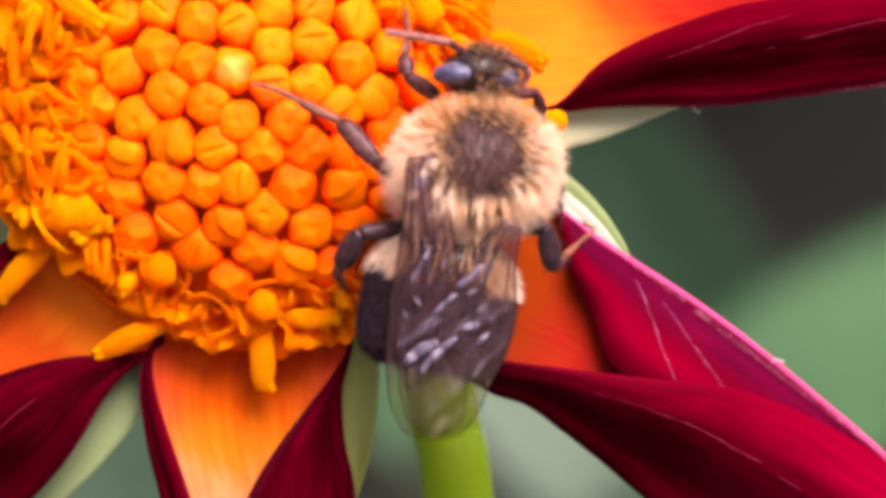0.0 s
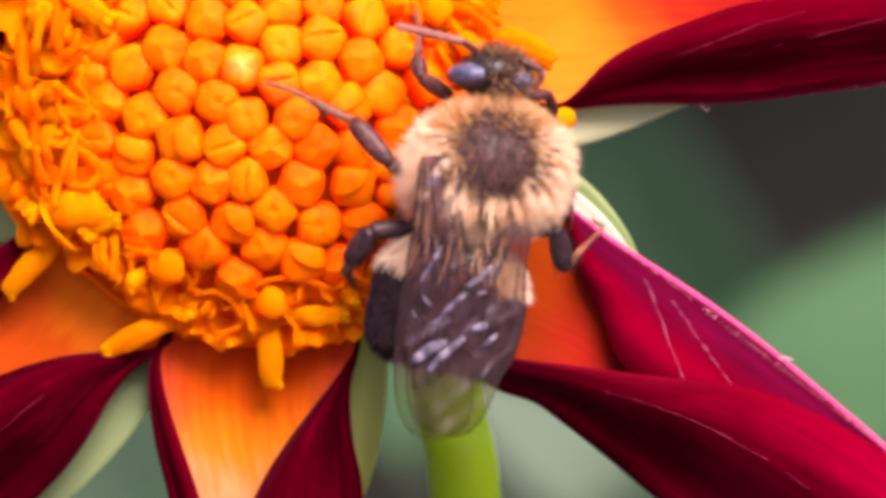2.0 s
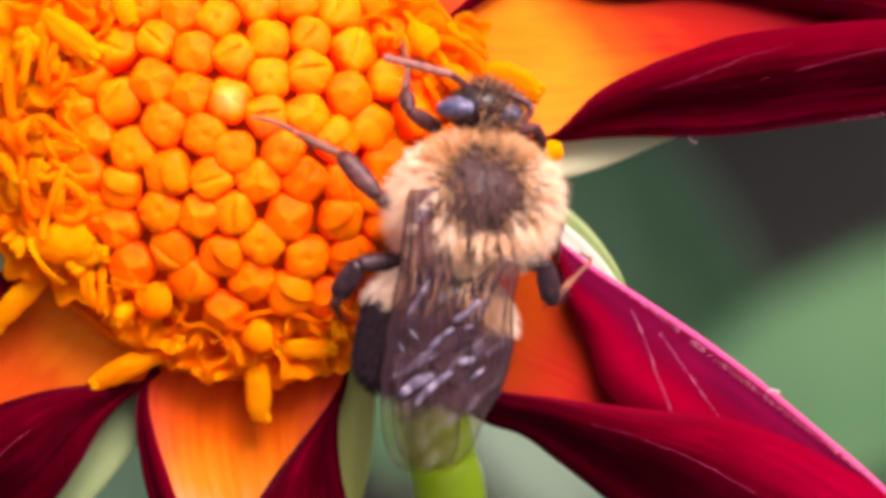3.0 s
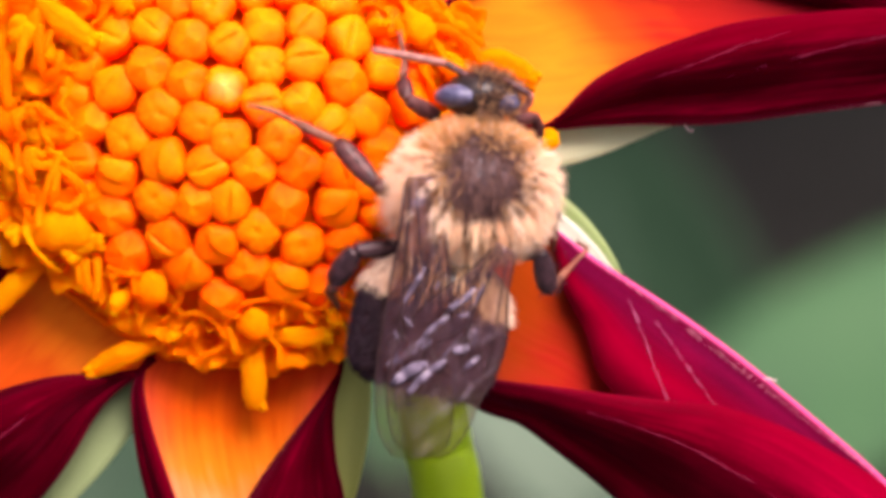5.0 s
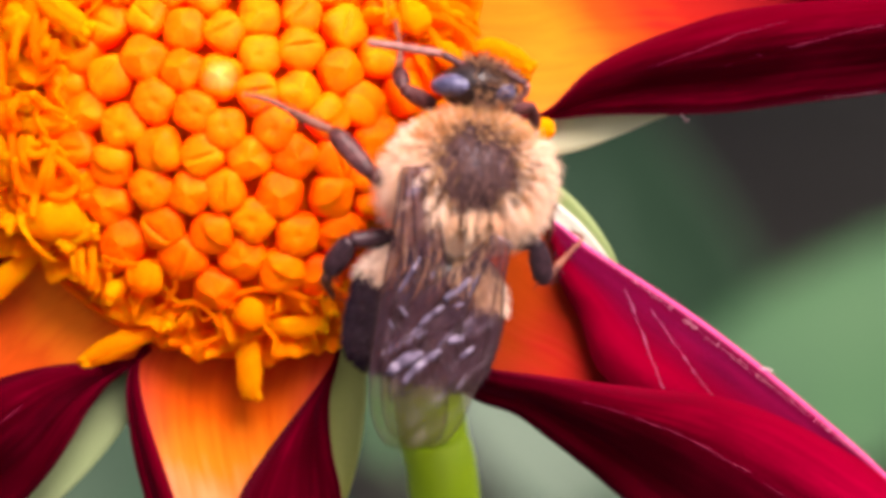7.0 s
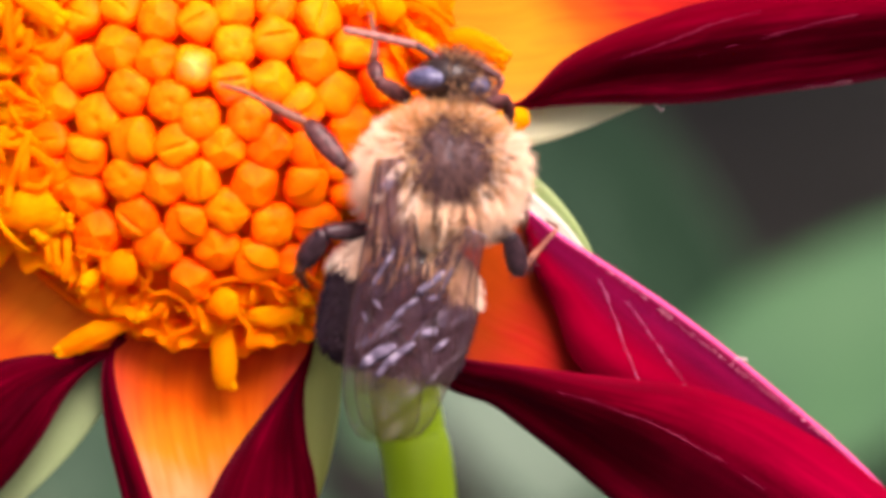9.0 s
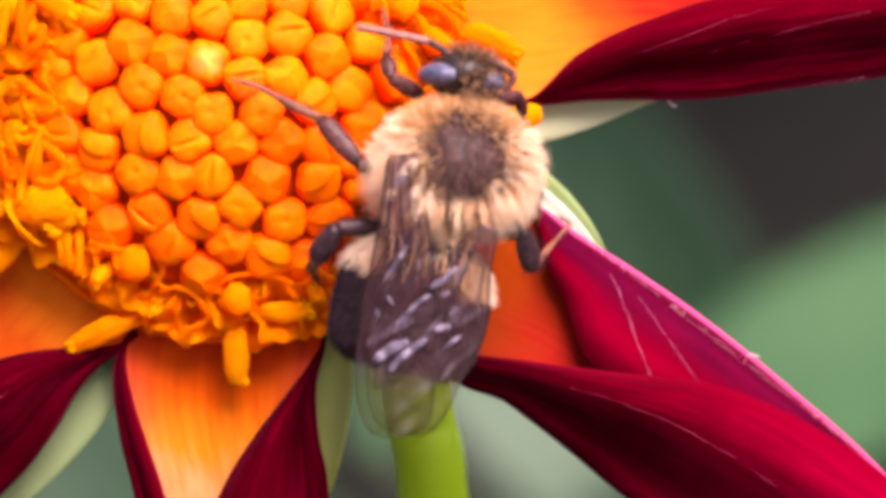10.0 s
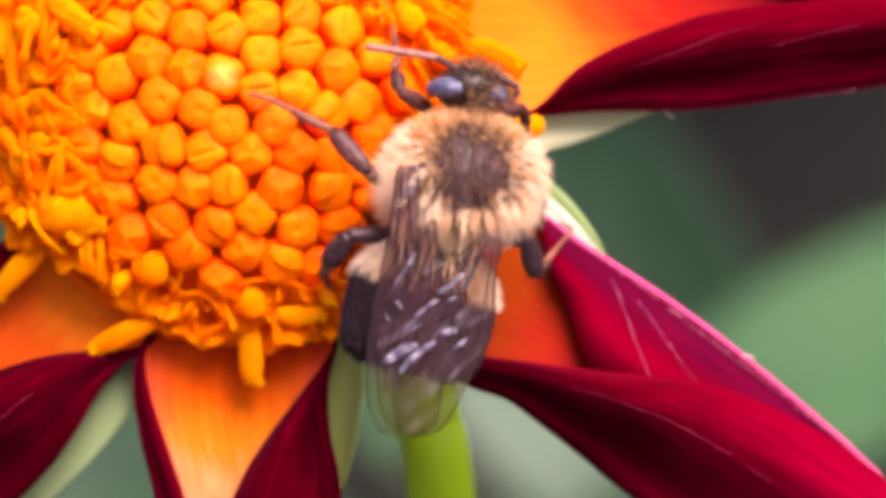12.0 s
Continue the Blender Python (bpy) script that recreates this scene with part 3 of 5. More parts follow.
def floret_mesh(seed, kind):
    """A closed disc floret: a short neck and a rounded bud whose lobes meet in a slit, in three facets or in a shallow dimple."""
    rng = random.Random(seed)
    bm = bmesh.new()
    seg = 44
    prof = [(0.34, -1.9), (0.55, -1.1), (0.80, -0.62), (0.95, -0.25), (1.0, 0.04), (0.98, 0.26), (0.91, 0.43), (0.85, 0.50), (0.77, 0.56), (0.69, 0.60), (0.60, 0.635),
            (0.51, 0.66), (0.42, 0.68), (0.33, 0.695), (0.24, 0.705), (0.15, 0.71), (0.05, 0.712)]
    ph = rng.uniform(0, 6.28)
    off = Vector((rng.uniform(-0.15, 0.15), rng.uniform(-0.15, 0.15), 0))
    rings = []
    for r, z in prof:
        ring = []
        top = max(0.0, z + 0.1)
        for j in range(seg):
            a = 2 * math.pi * j / seg
            rr = r * (1 + 0.055 * math.cos(4 * a + ph) + 0.025 * math.cos(3 * a + ph * 2) + 0.012 * math.cos(7 * a))
            x, y = rr * math.cos(a), rr * math.sin(a)
            u, v = x - off.x, y - off.y
            zz = z
            if kind == "slit":
                # two lips, one a little over the other
                zz -= top * 0.22 * math.exp(-(u / 0.07) ** 2) * max(0.0, 1 - v * v)
                zz += top * 0.06 * math.tanh(u / 0.08)
            elif kind == "facets":
                # three flat faces with ridges between them
                near = abs(((a - ph) / 2.0944) % 1 - 0.5) * 2
                zz -= top * 0.26 * (1 - near) * min(1.0, r * 1.6) * (1.1 - 0.4 * r)
                zz += top * 0.10 * (1 - r)
            elif kind == "lid":
                # one broad lobe laps over the rest
                zz += top * 0.11 * math.tanh((v + 0.12 - 0.35 * u * u) / 0.06)
            else:
                near = max(0.0, 1 - abs(((a * 5 / (2 * math.pi)) % 1) - 0.5) * 6)
                zz -= top * (0.09 * near * r + 0.14 * math.exp(-(u * u + v * v) / 0.03))
            ring.append(Vector((x, y, zz)) * MM)
        rings.append(ring)
    skin(bm, rings)
    me = bpy.data.meshes.new("floret")
    bm.to_mesh(me)
    bm.free()
    me.materials.append(FLORET)
    me.shade_smooth()
    return me


# where the closed florets sit on the disc
FLORETS = [
    (-14.40, 10.40), (-12.59, 10.68), (-10.92, 10.09), (-9.15, 9.93), (-15.69, 9.20), (-12.74, 8.79), (-10.98, 8.24), (-9.33, 7.95),
    (-7.59, 8.94), (-5.84, 9.19), (-7.65, 10.65), (-5.78, 10.80), (-3.89, 10.24), (-2.03, 10.75), (-14.28, 7.97), (-16.28, 7.68),
    (-15.32, 6.47), (-12.24, 6.91), (-10.44, 6.47), (-13.63, 5.79), (-9.13, 5.67), (-7.68, 7.25), (-4.08, 8.27), (-2.33, 8.89),
]
FLORETS += [
    (-5.93, 7.26), (-3.13, 6.79), (-4.63, 6.22), (-6.95, 5.70), (-2.38, 5.21), (-15.88, 4.84), (-12.04, 4.75), (-10.14, 4.52),
    (-14.19, 4.11), (-8.06, 4.42), (-6.01, 4.45), (-4.33, 4.36), (-12.40, 3.10), (-10.67, 2.87), (-9.15, 2.99), (-6.74, 2.79),
    (-4.44, 2.75), (-2.38, 2.69), (-14.32, 2.40), (-11.92, 1.39), (-9.74, 1.08), (-7.91, 1.66), (-5.96, 1.04), (-4.03, 1.09),
]
FLORETS += [
    (-13.72, 0.74), (-11.06, 0.03), (-8.39, 0.03), (-9.59, -1.34), (-6.69, -0.53), (-4.93, -0.74), (-11.52, 11.92), (-9.89, 11.57),
    (-8.13, 12.25), (-6.37, 12.47), (-4.56, 12.03), (-2.75, 12.44), (-13.41, 12.32), (-15.05, 12.18), (-1.12, 7.39),
    (-0.61, 8.93), (-2.93, 3.82),
]


def disc_florets(flower):
    rng = random.Random(4)
    closed = [floret_mesh(1, "dimple"), floret_mesh(2, "slit"), floret_mesh(3, "facets"), floret_mesh(7, "lid"), floret_mesh(9, "facets"),
              floret_mesh(13, "slit"), floret_mesh(15, "lid"), floret_mesh(17, "dimple")]
    spots = list(FLORETS)
    pale_bud = floret_mesh(5, "facets")
    pale_bud.materials[0] = PALE_FLORET
    pale = min(spots, key=lambda p: math.hypot(p[0] + 9.2, p[1] - 7.9))
    # the rest of the disc, in the same close packing
    for i in range(400):
        r = 0.55 * math.sqrt(i)
        a = i * 2.39996
        x, y = CENTRE.x + r * math.cos(a), CENTRE.y + r * math.sin(a)
        if r < DOME_R * 0.92 and all((x - p) ** 2 + (y - q) ** 2 > 1.5 ** 2 for p, q in spots):
            spots.append((x, y))
    for x, y in spots:
        z, nor = dome(x, y)
        near = sorted(math.hypot(x - p, y - q) for p, q in spots)[1:6]
        size = min(1.13, max(0.87, 0.560 * sum(near) / 5))
        tilt = (nor + Vector((0, 0, 0.15)) + Vector([rng.gauss(0, 0.06) for q in range(3)])).normalized()
        m = Matrix.Translation(Vector((x, y, z)) * MM) @ basis(tilt) @ Matrix.Rotation(rng.gauss(0, 0.6), 4, "Z")
        ob = piece("floret", pale_bud if (x, y) == pale else rng.choice(closed), flower)
        ob.matrix_basis = m @ Matrix.Diagonal((size, size * rng.uniform(0.95, 1.05), size * rng.uniform(0.9, 1.1), 1))


def lobe_mesh(seed):
    """The opened mouth of a floret: a tube whose five thin lobes curl back, with rims."""
    rng = random.Random(seed)
    bm = bmesh.new()
    rings = []
    for r, z in ((0.22, -1.7), (0.30, -0.9), (0.42, -0.3), (0.52, 0.05)):
        rings.append([Vector((r * math.cos(a), r * math.sin(a), z)) * MM for a in (2 * math.pi * j / 15 for j in range(15))])
    skin(bm, rings, caps=False)
    for k in range(5):
        a = 2 * math.pi * (k + rng.uniform(-0.15, 0.15)) / 5
        out, side = Vector((math.cos(a), math.sin(a), 0)), Vector((-math.sin(a), math.cos(a), 0))
        reach, curl, twist = rng.uniform(0.8, 1.35), rng.uniform(0.1, 0.9), rng.uniform(-0.5, 0.5)
        left, right = [], []
        for i in range(8):
            f = i / 7
            c = out * (0.48 + reach * f) + Vector((0, 0, 0.05 + 0.45 * math.sin(f * 2.4) - curl * f * f)) + side * (twist * f * f)
            w = 0.55 * (1 - f) ** 0.6 + 0.05
            left.append((c + side * w + Vector((0, 0, 0.12 * (1 - f)))) * MM)
            right.append((c - side * w + Vector((0, 0, 0.12 * (1 - f)))) * MM)
        mid = [(p + q) / 2 - Vector((0, 0, 0.10 * MM)) for p, q in zip(left, right)]
        thick = Vector((0, 0, 0.05 * MM))
        skin(bm, [[l, m, r, r - thick, m - thick, l - thick] for l, m, r in zip(left, mid, right)])
        tube(bm, left, [0.10 * MM, 0.07 * MM], 6)
        tube(bm, right, [0.10 * MM, 0.07 * MM], 6)
    me = bpy.data.meshes.new("corolla")
    bm.to_mesh(me)
    bm.free()
    me.materials.append(LOBE)
    me.shade_smooth()
    return me


def anther_mesh(seed):
    """The column of anthers with two short curled stigmas dusted with pollen."""
    rng = random.Random(seed)
    bm = bmesh.new()
    pts = spline([vec((0, 0, -0.8)), vec((0.05, 0, 0.2)), vec((0.0, 0.1, 0.9)), vec((0.1, 0.1, 1.5))], 4)
    tube(bm, pts, [0.26 * MM, 0.36 * MM, 0.48 * MM, 0.52 * MM, 0.46 * MM, 0.28 * MM], 12, 0.8)
    for s in (-1, 1):
        c = spline([vec((0, 0, 1.1)), vec((s * 0.12, 0.05, 1.5)), vec((s * 0.3, rng.uniform(-0.2, 0.2), 1.7))], 4)
        tube(bm, c, [0.28 * MM, 0.24 * MM, 0.12 * MM], 8)
    for v in bm.verts:
        v.co += Vector([0.05 * MM * noise.noise(v.co * 2500 + Vector((seed, k * 9, 0))) for k in range(3)])
    me = bpy.data.meshes.new("anther")
    bm.to_mesh(me)
    bm.free()
    me.materials.append(ANTHER)
    me.shade_smooth()
    return me


def ring_florets(flower):
    """The opened florets that ring the disc."""
    rng = random.Random(12)
    mouths, columns = [lobe_mesh(s) for s in range(5)], [anther_mesh(s) for s in range(4)]
    for count, radius, height, lean in ((20, RING_R + 0.1, -1.1, 0.7), (22, RING_R - 0.2, -0.5, 0.75), (18, RING_R - 1.1, 0.25, 0.45), (11, RING_R - 2.0, 0.6, 0.3)):
        for k in range(count):
            a = 2 * math.pi * (k + rng.uniform(-0.25, 0.25)) / count
            r = radius + rng.uniform(-0.35, 0.35)
            if radians(228) < a < radians(308) or (radians(105) < a < radians(228) and rng.random() < 0.8):
                continue
            x, y = CENTRE.x + r * math.cos(a), CENTRE.y + r * math.sin(a)
            way = Vector((math.cos(a) * lean, math.sin(a) * lean, 0.8)) + Vector([rng.uniform(-0.25, 0.25) for q in range(3)])
            m = Matrix.Translation(Vector((x, y, height + rng.uniform(-0.3, 0.3))) * MM) @ basis(way) @ Matrix.Rotation(rng.uniform(0, 6.28), 4, "Z")
            s = rng.uniform(0.8, 1.15)
            ob = piece("open_floret", rng.choice(mouths), flower)
            ob.matrix_basis = m @ Matrix.Diagonal((s, s, s, 1))
            if rng.random() < (0.6 if height > -1.0 else 0.1):
                an = piece("anther", rng.choice(columns), ob)
                an.matrix_basis = Matrix.Diagonal((1, 1, rng.uniform(0.8, 1.2), 1))


def bell_mesh(seed):
    """A wide open floret: a thin bell with a flared rim of five ruffled lobes."""
    rng = random.Random(seed)
    bm = bmesh.new()
    seg = 40
    ph = [rng.uniform(0, 6.28) for q in range(3)]
    outer, inner = [], []
    for r, z in ((0.30, -1.7), (0.36, -1.0), (0.50, -0.45), (0.68, -0.05), (0.84, 0.22), (0.98, 0.40), (1.12, 0.50)):
        f = max(0.0, (z + 0.45) / 0.95)
        a_ring, b_ring = [], []
        for j in range(seg):
            a = 2 * math.pi * j / seg
            lobe = 0.17 * math.cos(5 * a) + 0.12 * math.cos(2 * a + ph[0]) + 0.06 * math.cos(9 * a + ph[1])
            rr = r * (1 + lobe * f * f) * (1 + 0.25 * f * f)
            zz = z + f * f * (0.16 * math.sin(3 * a + ph[2]) + 0.14 * math.sin(7 * a + ph[1]) - 0.18 * math.cos(5 * a))
            a_ring.append(Vector((rr * math.cos(a), rr * math.sin(a), zz)) * MM)
            k = 1 - 0.07 / r
            b_ring.append(Vector((rr * k * math.cos(a), rr * k * math.sin(a), zz + 0.05)) * MM)
        outer.append(a_ring)
        inner.append(b_ring)
    skin(bm, outer + inner[::-1])
    me = bpy.data.meshes.new("bell")
    bm.to_mesh(me)
    bm.free()
    me.materials.append(LOBE)
    me.shade_smooth()
    return me


def bells(flower):
    rng = random.Random(77)
    shapes, columns = [bell_mesh(s) for s in range(4)], [anther_mesh(s + 40) for s in range(2)]
    south = (((-13.91, -1.30, 0.30), 1.15, 1), ((-12.35, -2.14, 0.0), 0.9, 0), ((-10.19, -3.35, -0.30), 1.05, 0), ((-11.61, -3.04, -0.50), 0.85, 1), ((-8.39, -2.65, 0.10), 0.95, 1),
                               ((-6.35, -3.04, -0.10), 1.1, 0), ((-4.96, -3.30, -0.40), 0.85, 0), ((-4.69, -2.01, 0.20), 0.9, 1), ((-7.26, -3.68, -0.60), 0.85, 0))
    crowded = (((-16.17, 0.63, 0.30), 1.3, 1), ((-16.91, 2.44, 0.60), 1.5, 0), ((-18.19, 4.48, 0.50), 1.4, 1), ((-18.6, 5.6, 0.60), 1.4, 0), ((-17.67, 6.90, 0.70), 1.4, 1),
        ((-18.44, 8.43, 0.60), 1.5, 0), ((-17.28, 9.44, 0.80), 1.4, 1), ((-15.86, 11.33, 1.00), 1.3, 0), ((-18.76, 10.73, 0.40), 1.5, 1), ((-19.05, 3.09, 0.0), 1.3, 0), ((-18.6, 1.6, -0.20), 1.2, 1), ((-17.3, 11.6, 0.7), 1.4, 0), ((-19.3, 7.2, 0.2), 1.3, 0))
    north_east = (((-0.61, 10.47, 0.40), 1.05, 0), ((0.41, 9.84, 0.20), 1.0, 1), ((-1.63, 11.47, 0.60), 1.0, 0), ((1.17, 10.75, -0.20), 0.9, 0))
    for spot, size, anther in south + crowded + north_east:
        p = Vector(spot)
        out = (p - CENTRE)
        out.z = 0
        out.normalize()
        way = out * rng.uniform(0.25, 0.6) + Vector((rng.uniform(-0.2, 0.2), rng.uniform(-0.2, 0.2), 1))
        ob = piece("open_floret", rng.choice(shapes), flower)
        ob.matrix_basis = Matrix.Translation(p * MM) @ basis(way) @ Matrix.Rotation(rng.uniform(0, 6.28), 4, "Z") @ Matrix.Diagonal((size * 0.9, size * 0.9, min(size, 1.1), 1))
        if anther:
            an = piece("anther", rng.choice(columns), ob)
            an.matrix_basis = Matrix.Diagonal((1, 1, 0.75, 1))


def crowded_side(flower):
    """More opened florets, lower and further out, where the ring is widest."""
    rng = random.Random(44)
    mouths, columns = [lobe_mesh(s + 20) for s in range(3)], [anther_mesh(s + 20) for s in range(3)]
    for k in range(8):
        a = radians(rng.uniform(112, 215))
        r = RING_R + rng.uniform(-1.6, 0.9)
        way = Vector((math.cos(a) * 0.5, math.sin(a) * 0.5, 0.9)) + Vector([rng.uniform(-0.3, 0.3) for q in range(3)])
        m = Matrix.Translation((CENTRE + Vector((r * math.cos(a), r * math.sin(a), rng.uniform(-0.9, -0.1)))) * MM) @ basis(way) @ Matrix.Rotation(rng.uniform(0, 6.28), 4, "Z")
        s = rng.uniform(0.95, 1.25)
        ob = piece("open_floret", rng.choice(mouths), flower)
        ob.matrix_basis = m @ Matrix.Diagonal((s, s, s, 1))
        if k % 3 == 0:
            piece("anther", rng.choice(columns), ob)


def finger(flower, a, b, width, bend=0.0, material=ANTHER):
    """A long yellow anther column that sticks out of the ring, blunt at its tip."""
    a, b = vec(a), vec(b)
    side = (b - a).cross(Vector((0, 0, 1))).normalized()
    pts = spline([a, a.lerp(b, 0.5) + side * bend * MM + Vector((0, 0, 0.25 * MM)), b], 9)
    bm = bmesh.new()
    w = width * MM / 2
    tube(bm, pts, [w * 0.5, w * 0.55, w * 0.75, w * 0.95, w, w * 0.92, w * 0.8, w * 0.55], 14, 0.75)
    for v in bm.verts:
        v.co += Vector([0.07 * MM * (noise.noise(v.co * 3800 + Vector((k * 5, 1, 0))) + noise.noise(v.co * 1300 + Vector((k * 9, 0, 3)))) for k in range(3)])
    # frayed tip and a pinched lip at the mouth
    d = (pts[-1] - pts[-2]).normalized()
    q, r = d.orthogonal().normalized(), d.cross(d.orthogonal().normalized())
    rng = random.Random(int(width * 1000 + a.x * 1e6))
    for k in range(4 if (b - a).length > 1.7 * width * MM else 0):
        o = q * math.cos(k * 0.9) + r * math.sin(k * 0.9)
        s = pts[-1] - d * w * 0.5 + o * w * 0.45
        tube(bm, spline([s, s + d * w * 0.5 + o * w * 0.2, s + d * w * rng.uniform(0.4, 0.6) + o * w * rng.uniform(-0.1, 0.1)], 3), [w * 0.36, w * 0.32, w * 0.18], 8)
    for k in range(2 if (b - a).length > 1.7 * width * MM else 0):
        o = q * math.cos(k * 1.6 + 0.4) + r * math.sin(k * 1.6 + 0.4)
        line = [p + o * w * (0.28 + 0.26 * math.sin(3.1 * i / len(pts))) for i, p in enumerate(pts[1:-1])]
        tube(bm, line, [w * 0.16, w * 0.26, w * 0.18], 6)
    part("anther_column", bm, material, flower)


def thread(flower, pts, radius=0.15):
    """A thin curled rim of an opened floret."""
    bm = bmesh.new()
    tube(bm, spline([vec(p) for p in pts], 7), [radius * 0.8 * MM, radius * 1.35 * MM, radius * 0.9 * MM, radius * 1.4 * MM, radius * 0.7 * MM], 8, 0.6)
    part("curled_lobe", bm, LOBE, flower)


def bract(flower, a, b, half, z, material, fold=0.8, label="", taper=2.6):
    """A leaf-like bract behind the petals, folded along its middle, with a pointed tip."""
    a, b = Vector((a[0], a[1], z)), Vector((b[0], b[1], z - 0.6))
    d = b - a
    side = Vector((-d.y, d.x, 0)).normalized()
    bm = bmesh.new()
    rings = []
    for i in range(23):
        f = i / 22
        w = half * (0.55 + 0.45 * math.sin(min(f * 2.2, 1.57))) * (max(0.0, 1 - f ** taper)) ** (0.8 if taper > 2 else 1.1) + 0.03
        c = a + d * f + Vector((0, 0, 0.5 * math.sin(f * 3.0)))
        line = []
        for g in (-1, -0.75, -0.5, -0.25, 0, 0.25, 0.5, 0.75, 1):
            line.append(c + side * (w * g) + Vector((0, 0, -fold * w * (1 - abs(g)) * 0.35 + 0.05 * math.sin(g * 22))))
        back = [p - Vector((0, 0, 0.16)) for p in reversed(line)]
        rings.append([p * MM for p in line + back])
    skin(bm, rings)
    return part("bract", bm, material, flower, label)


PALE_VEINS = {
    "crimson rolled petal with pink sheen along its rim": [("left", 7.6, 0.95, 13.0, 0.16), ("left", 9.2, 0.93, 17.0, 0.30), ("right", 9.0, 0.45, 19.0, 0.55)],
    "crimson petal with rolled edge and orange base": [("right", 9.2, 0.62, 16.5, 0.25), ("right", 12.5, 0.75, 20.5, 0.45)],
    "orange petal with broad dark crimson rolled edge": [("left", 6.0, 0.5, 11.0, 0.6)],
}


def dahlia():
    flower = new("dahlia_flower")
    flower.matrix_world = PLAN
    tagged(flower, "open dahlia flower, crimson rolled petals, orange disc of tight florets", "flower")
    for q, words in ((PETAL_EAST, "crimson petal with rolled edge and orange base"),
                     (PETAL_SOUTHEAST, "crimson rolled petal with pink sheen along its rim"),
                     (PETAL_SOUTH, "orange petal with crimson rolled edges"),
                     (PETAL_SOUTHWEST, "orange petal with broad dark crimson rolled edge"),
                     (PETAL_WEST, ""), (PETAL_NORTHWEST, ""), (PETAL_NORTH, ""), (PETAL_NORTHEAST, "")):
        petal(q, flower, words, PALE_VEINS.get(words, ()))
    # the solid disc under the florets, and its rim
    bm = bmesh.new()
    rings = []
    for r, z in ((0.3, -8.5), (3.0, -8.0), (6.5, -6.0), (9.5, -3.6), (RING_R + 0.9, -2.1), (RING_R + 1.0, -1.6), (RING_R + 0.3, -1.2), (DOME_R, -0.7),
                 (DOME_R * 0.9, 0.0), (DOME_R * 0.7, 0.9), (DOME_R * 0.5, 1.7), (DOME_R * 0.3, 2.2), (0.2, 2.4)):
        ring = []
        for j in range(64):
            a = 2 * math.pi * j / 64
            k = 1 + 0.02 * math.sin(a * 9) + 0.015 * math.sin(a * 23)
            ring.append((CENTRE + Vector((r * k * math.cos(a), r * k * math.sin(a), z))) * MM)
        rings.append(ring)
    skin(bm, rings)
    part("receptacle", bm, RECEPTACLE, flower, "orange receptacle under the florets")
    bm = bmesh.new()
    loop = []
    for j in range(97):
        a = 2 * math.pi * j / 96
        k = RING_R + 1.0 + 0.10 * math.sin(a * 7) + 0.06 * math.sin(a * 17)
        loop.append((CENTRE + Vector((k * math.cos(a), k * math.sin(a), -1.55 + 0.1 * math.sin(a * 5)))) * MM)
    tube(bm, loop, [0.11 * MM, 0.15 * MM, 0.10 * MM, 0.14 * MM, 0.11 * MM], 7)
    part("rim", bm, LOBE, flower, "thin orange rim of the disc")
    # bracts between the petals
    bract(flower, (2.6, 6.0, 0.0), (11.30, 6.70, 0.0), 2.6, -3.2, LIT_BRACT, fold=0.25, label="pale green bract", taper=1.25)
    bract(flower, (2.45, 4.36, 0.0), (8.70, -0.74, 0.0), 1.58, -4.6, SEPAL, label="green bract with white inside")
    bract(flower, (3.27, 3.47, 0.0), (8.60, -0.95, 0.0), 1.02, -4.0, WHITE_BRACT, label="white-green inner bract")
    bract(flower, (-3.60, -2.53, 0.0), (-4.20, -11.84, 0.0), 1.08, -3.0, OLIVE_BRACT, label="olive-green bract")
    bract(flower, (-12.09, -2.53, 0.0), (-20.00, -13.24, 0.0), 1.89, -3.2, BRACT, label="pale green bract")
    bract(flower, (-16.17, 2.30, 0.0), (-24.0, 0.90, 0.0), 1.7, -3.2, SEPAL)
    bract(flower, (-16.17, 10.74, 0.0), (-23.83, 12.27, 0.0), 1.53, -4.2, BRACT)
    bract(flower, (-11.58, 15.33, 0.0), (-14.90, 23.49, 0.0), 1.53, -4.2, BRACT)
    bract(flower, (-4.69, 15.33, 0.0), (-3.16, 24.00, 0.0), 1.53, -4.2, BRACT)
    # stem, down to the bed
    down = Vector((0.06, -math.cos(radians(TILT)), -math.sin(radians(TILT)))).normalized()
    foot = Vector((0.76, -12.48, -15.00))
    line = [Vector((-9.18, 6.73, -7.00)), Vector((-5.0, 2.96, -10.00)), Vector((-1.5, -1.5, -12.00)), Vector((-0.40, -5.6, -13.0)), Vector((0.15, -8.6, -14.00)), foot]
    line += [foot + down * s for s in (20, 80, 200, 400, 600, 760)]
    bm = bmesh.new()
    tube(bm, spline([p * MM for p in line], 8), [1.62 * MM, 1.6 * MM, 1.65 * MM, 1.8 * MM, 2.4 * MM, 3.2 * MM], 18)
    part("stem", bm, STEM, flower, "smooth yellow-green stem")
    disc_florets(flower)
    ring_florets(flower)
    crowded_side(flower)
    bells(flower)
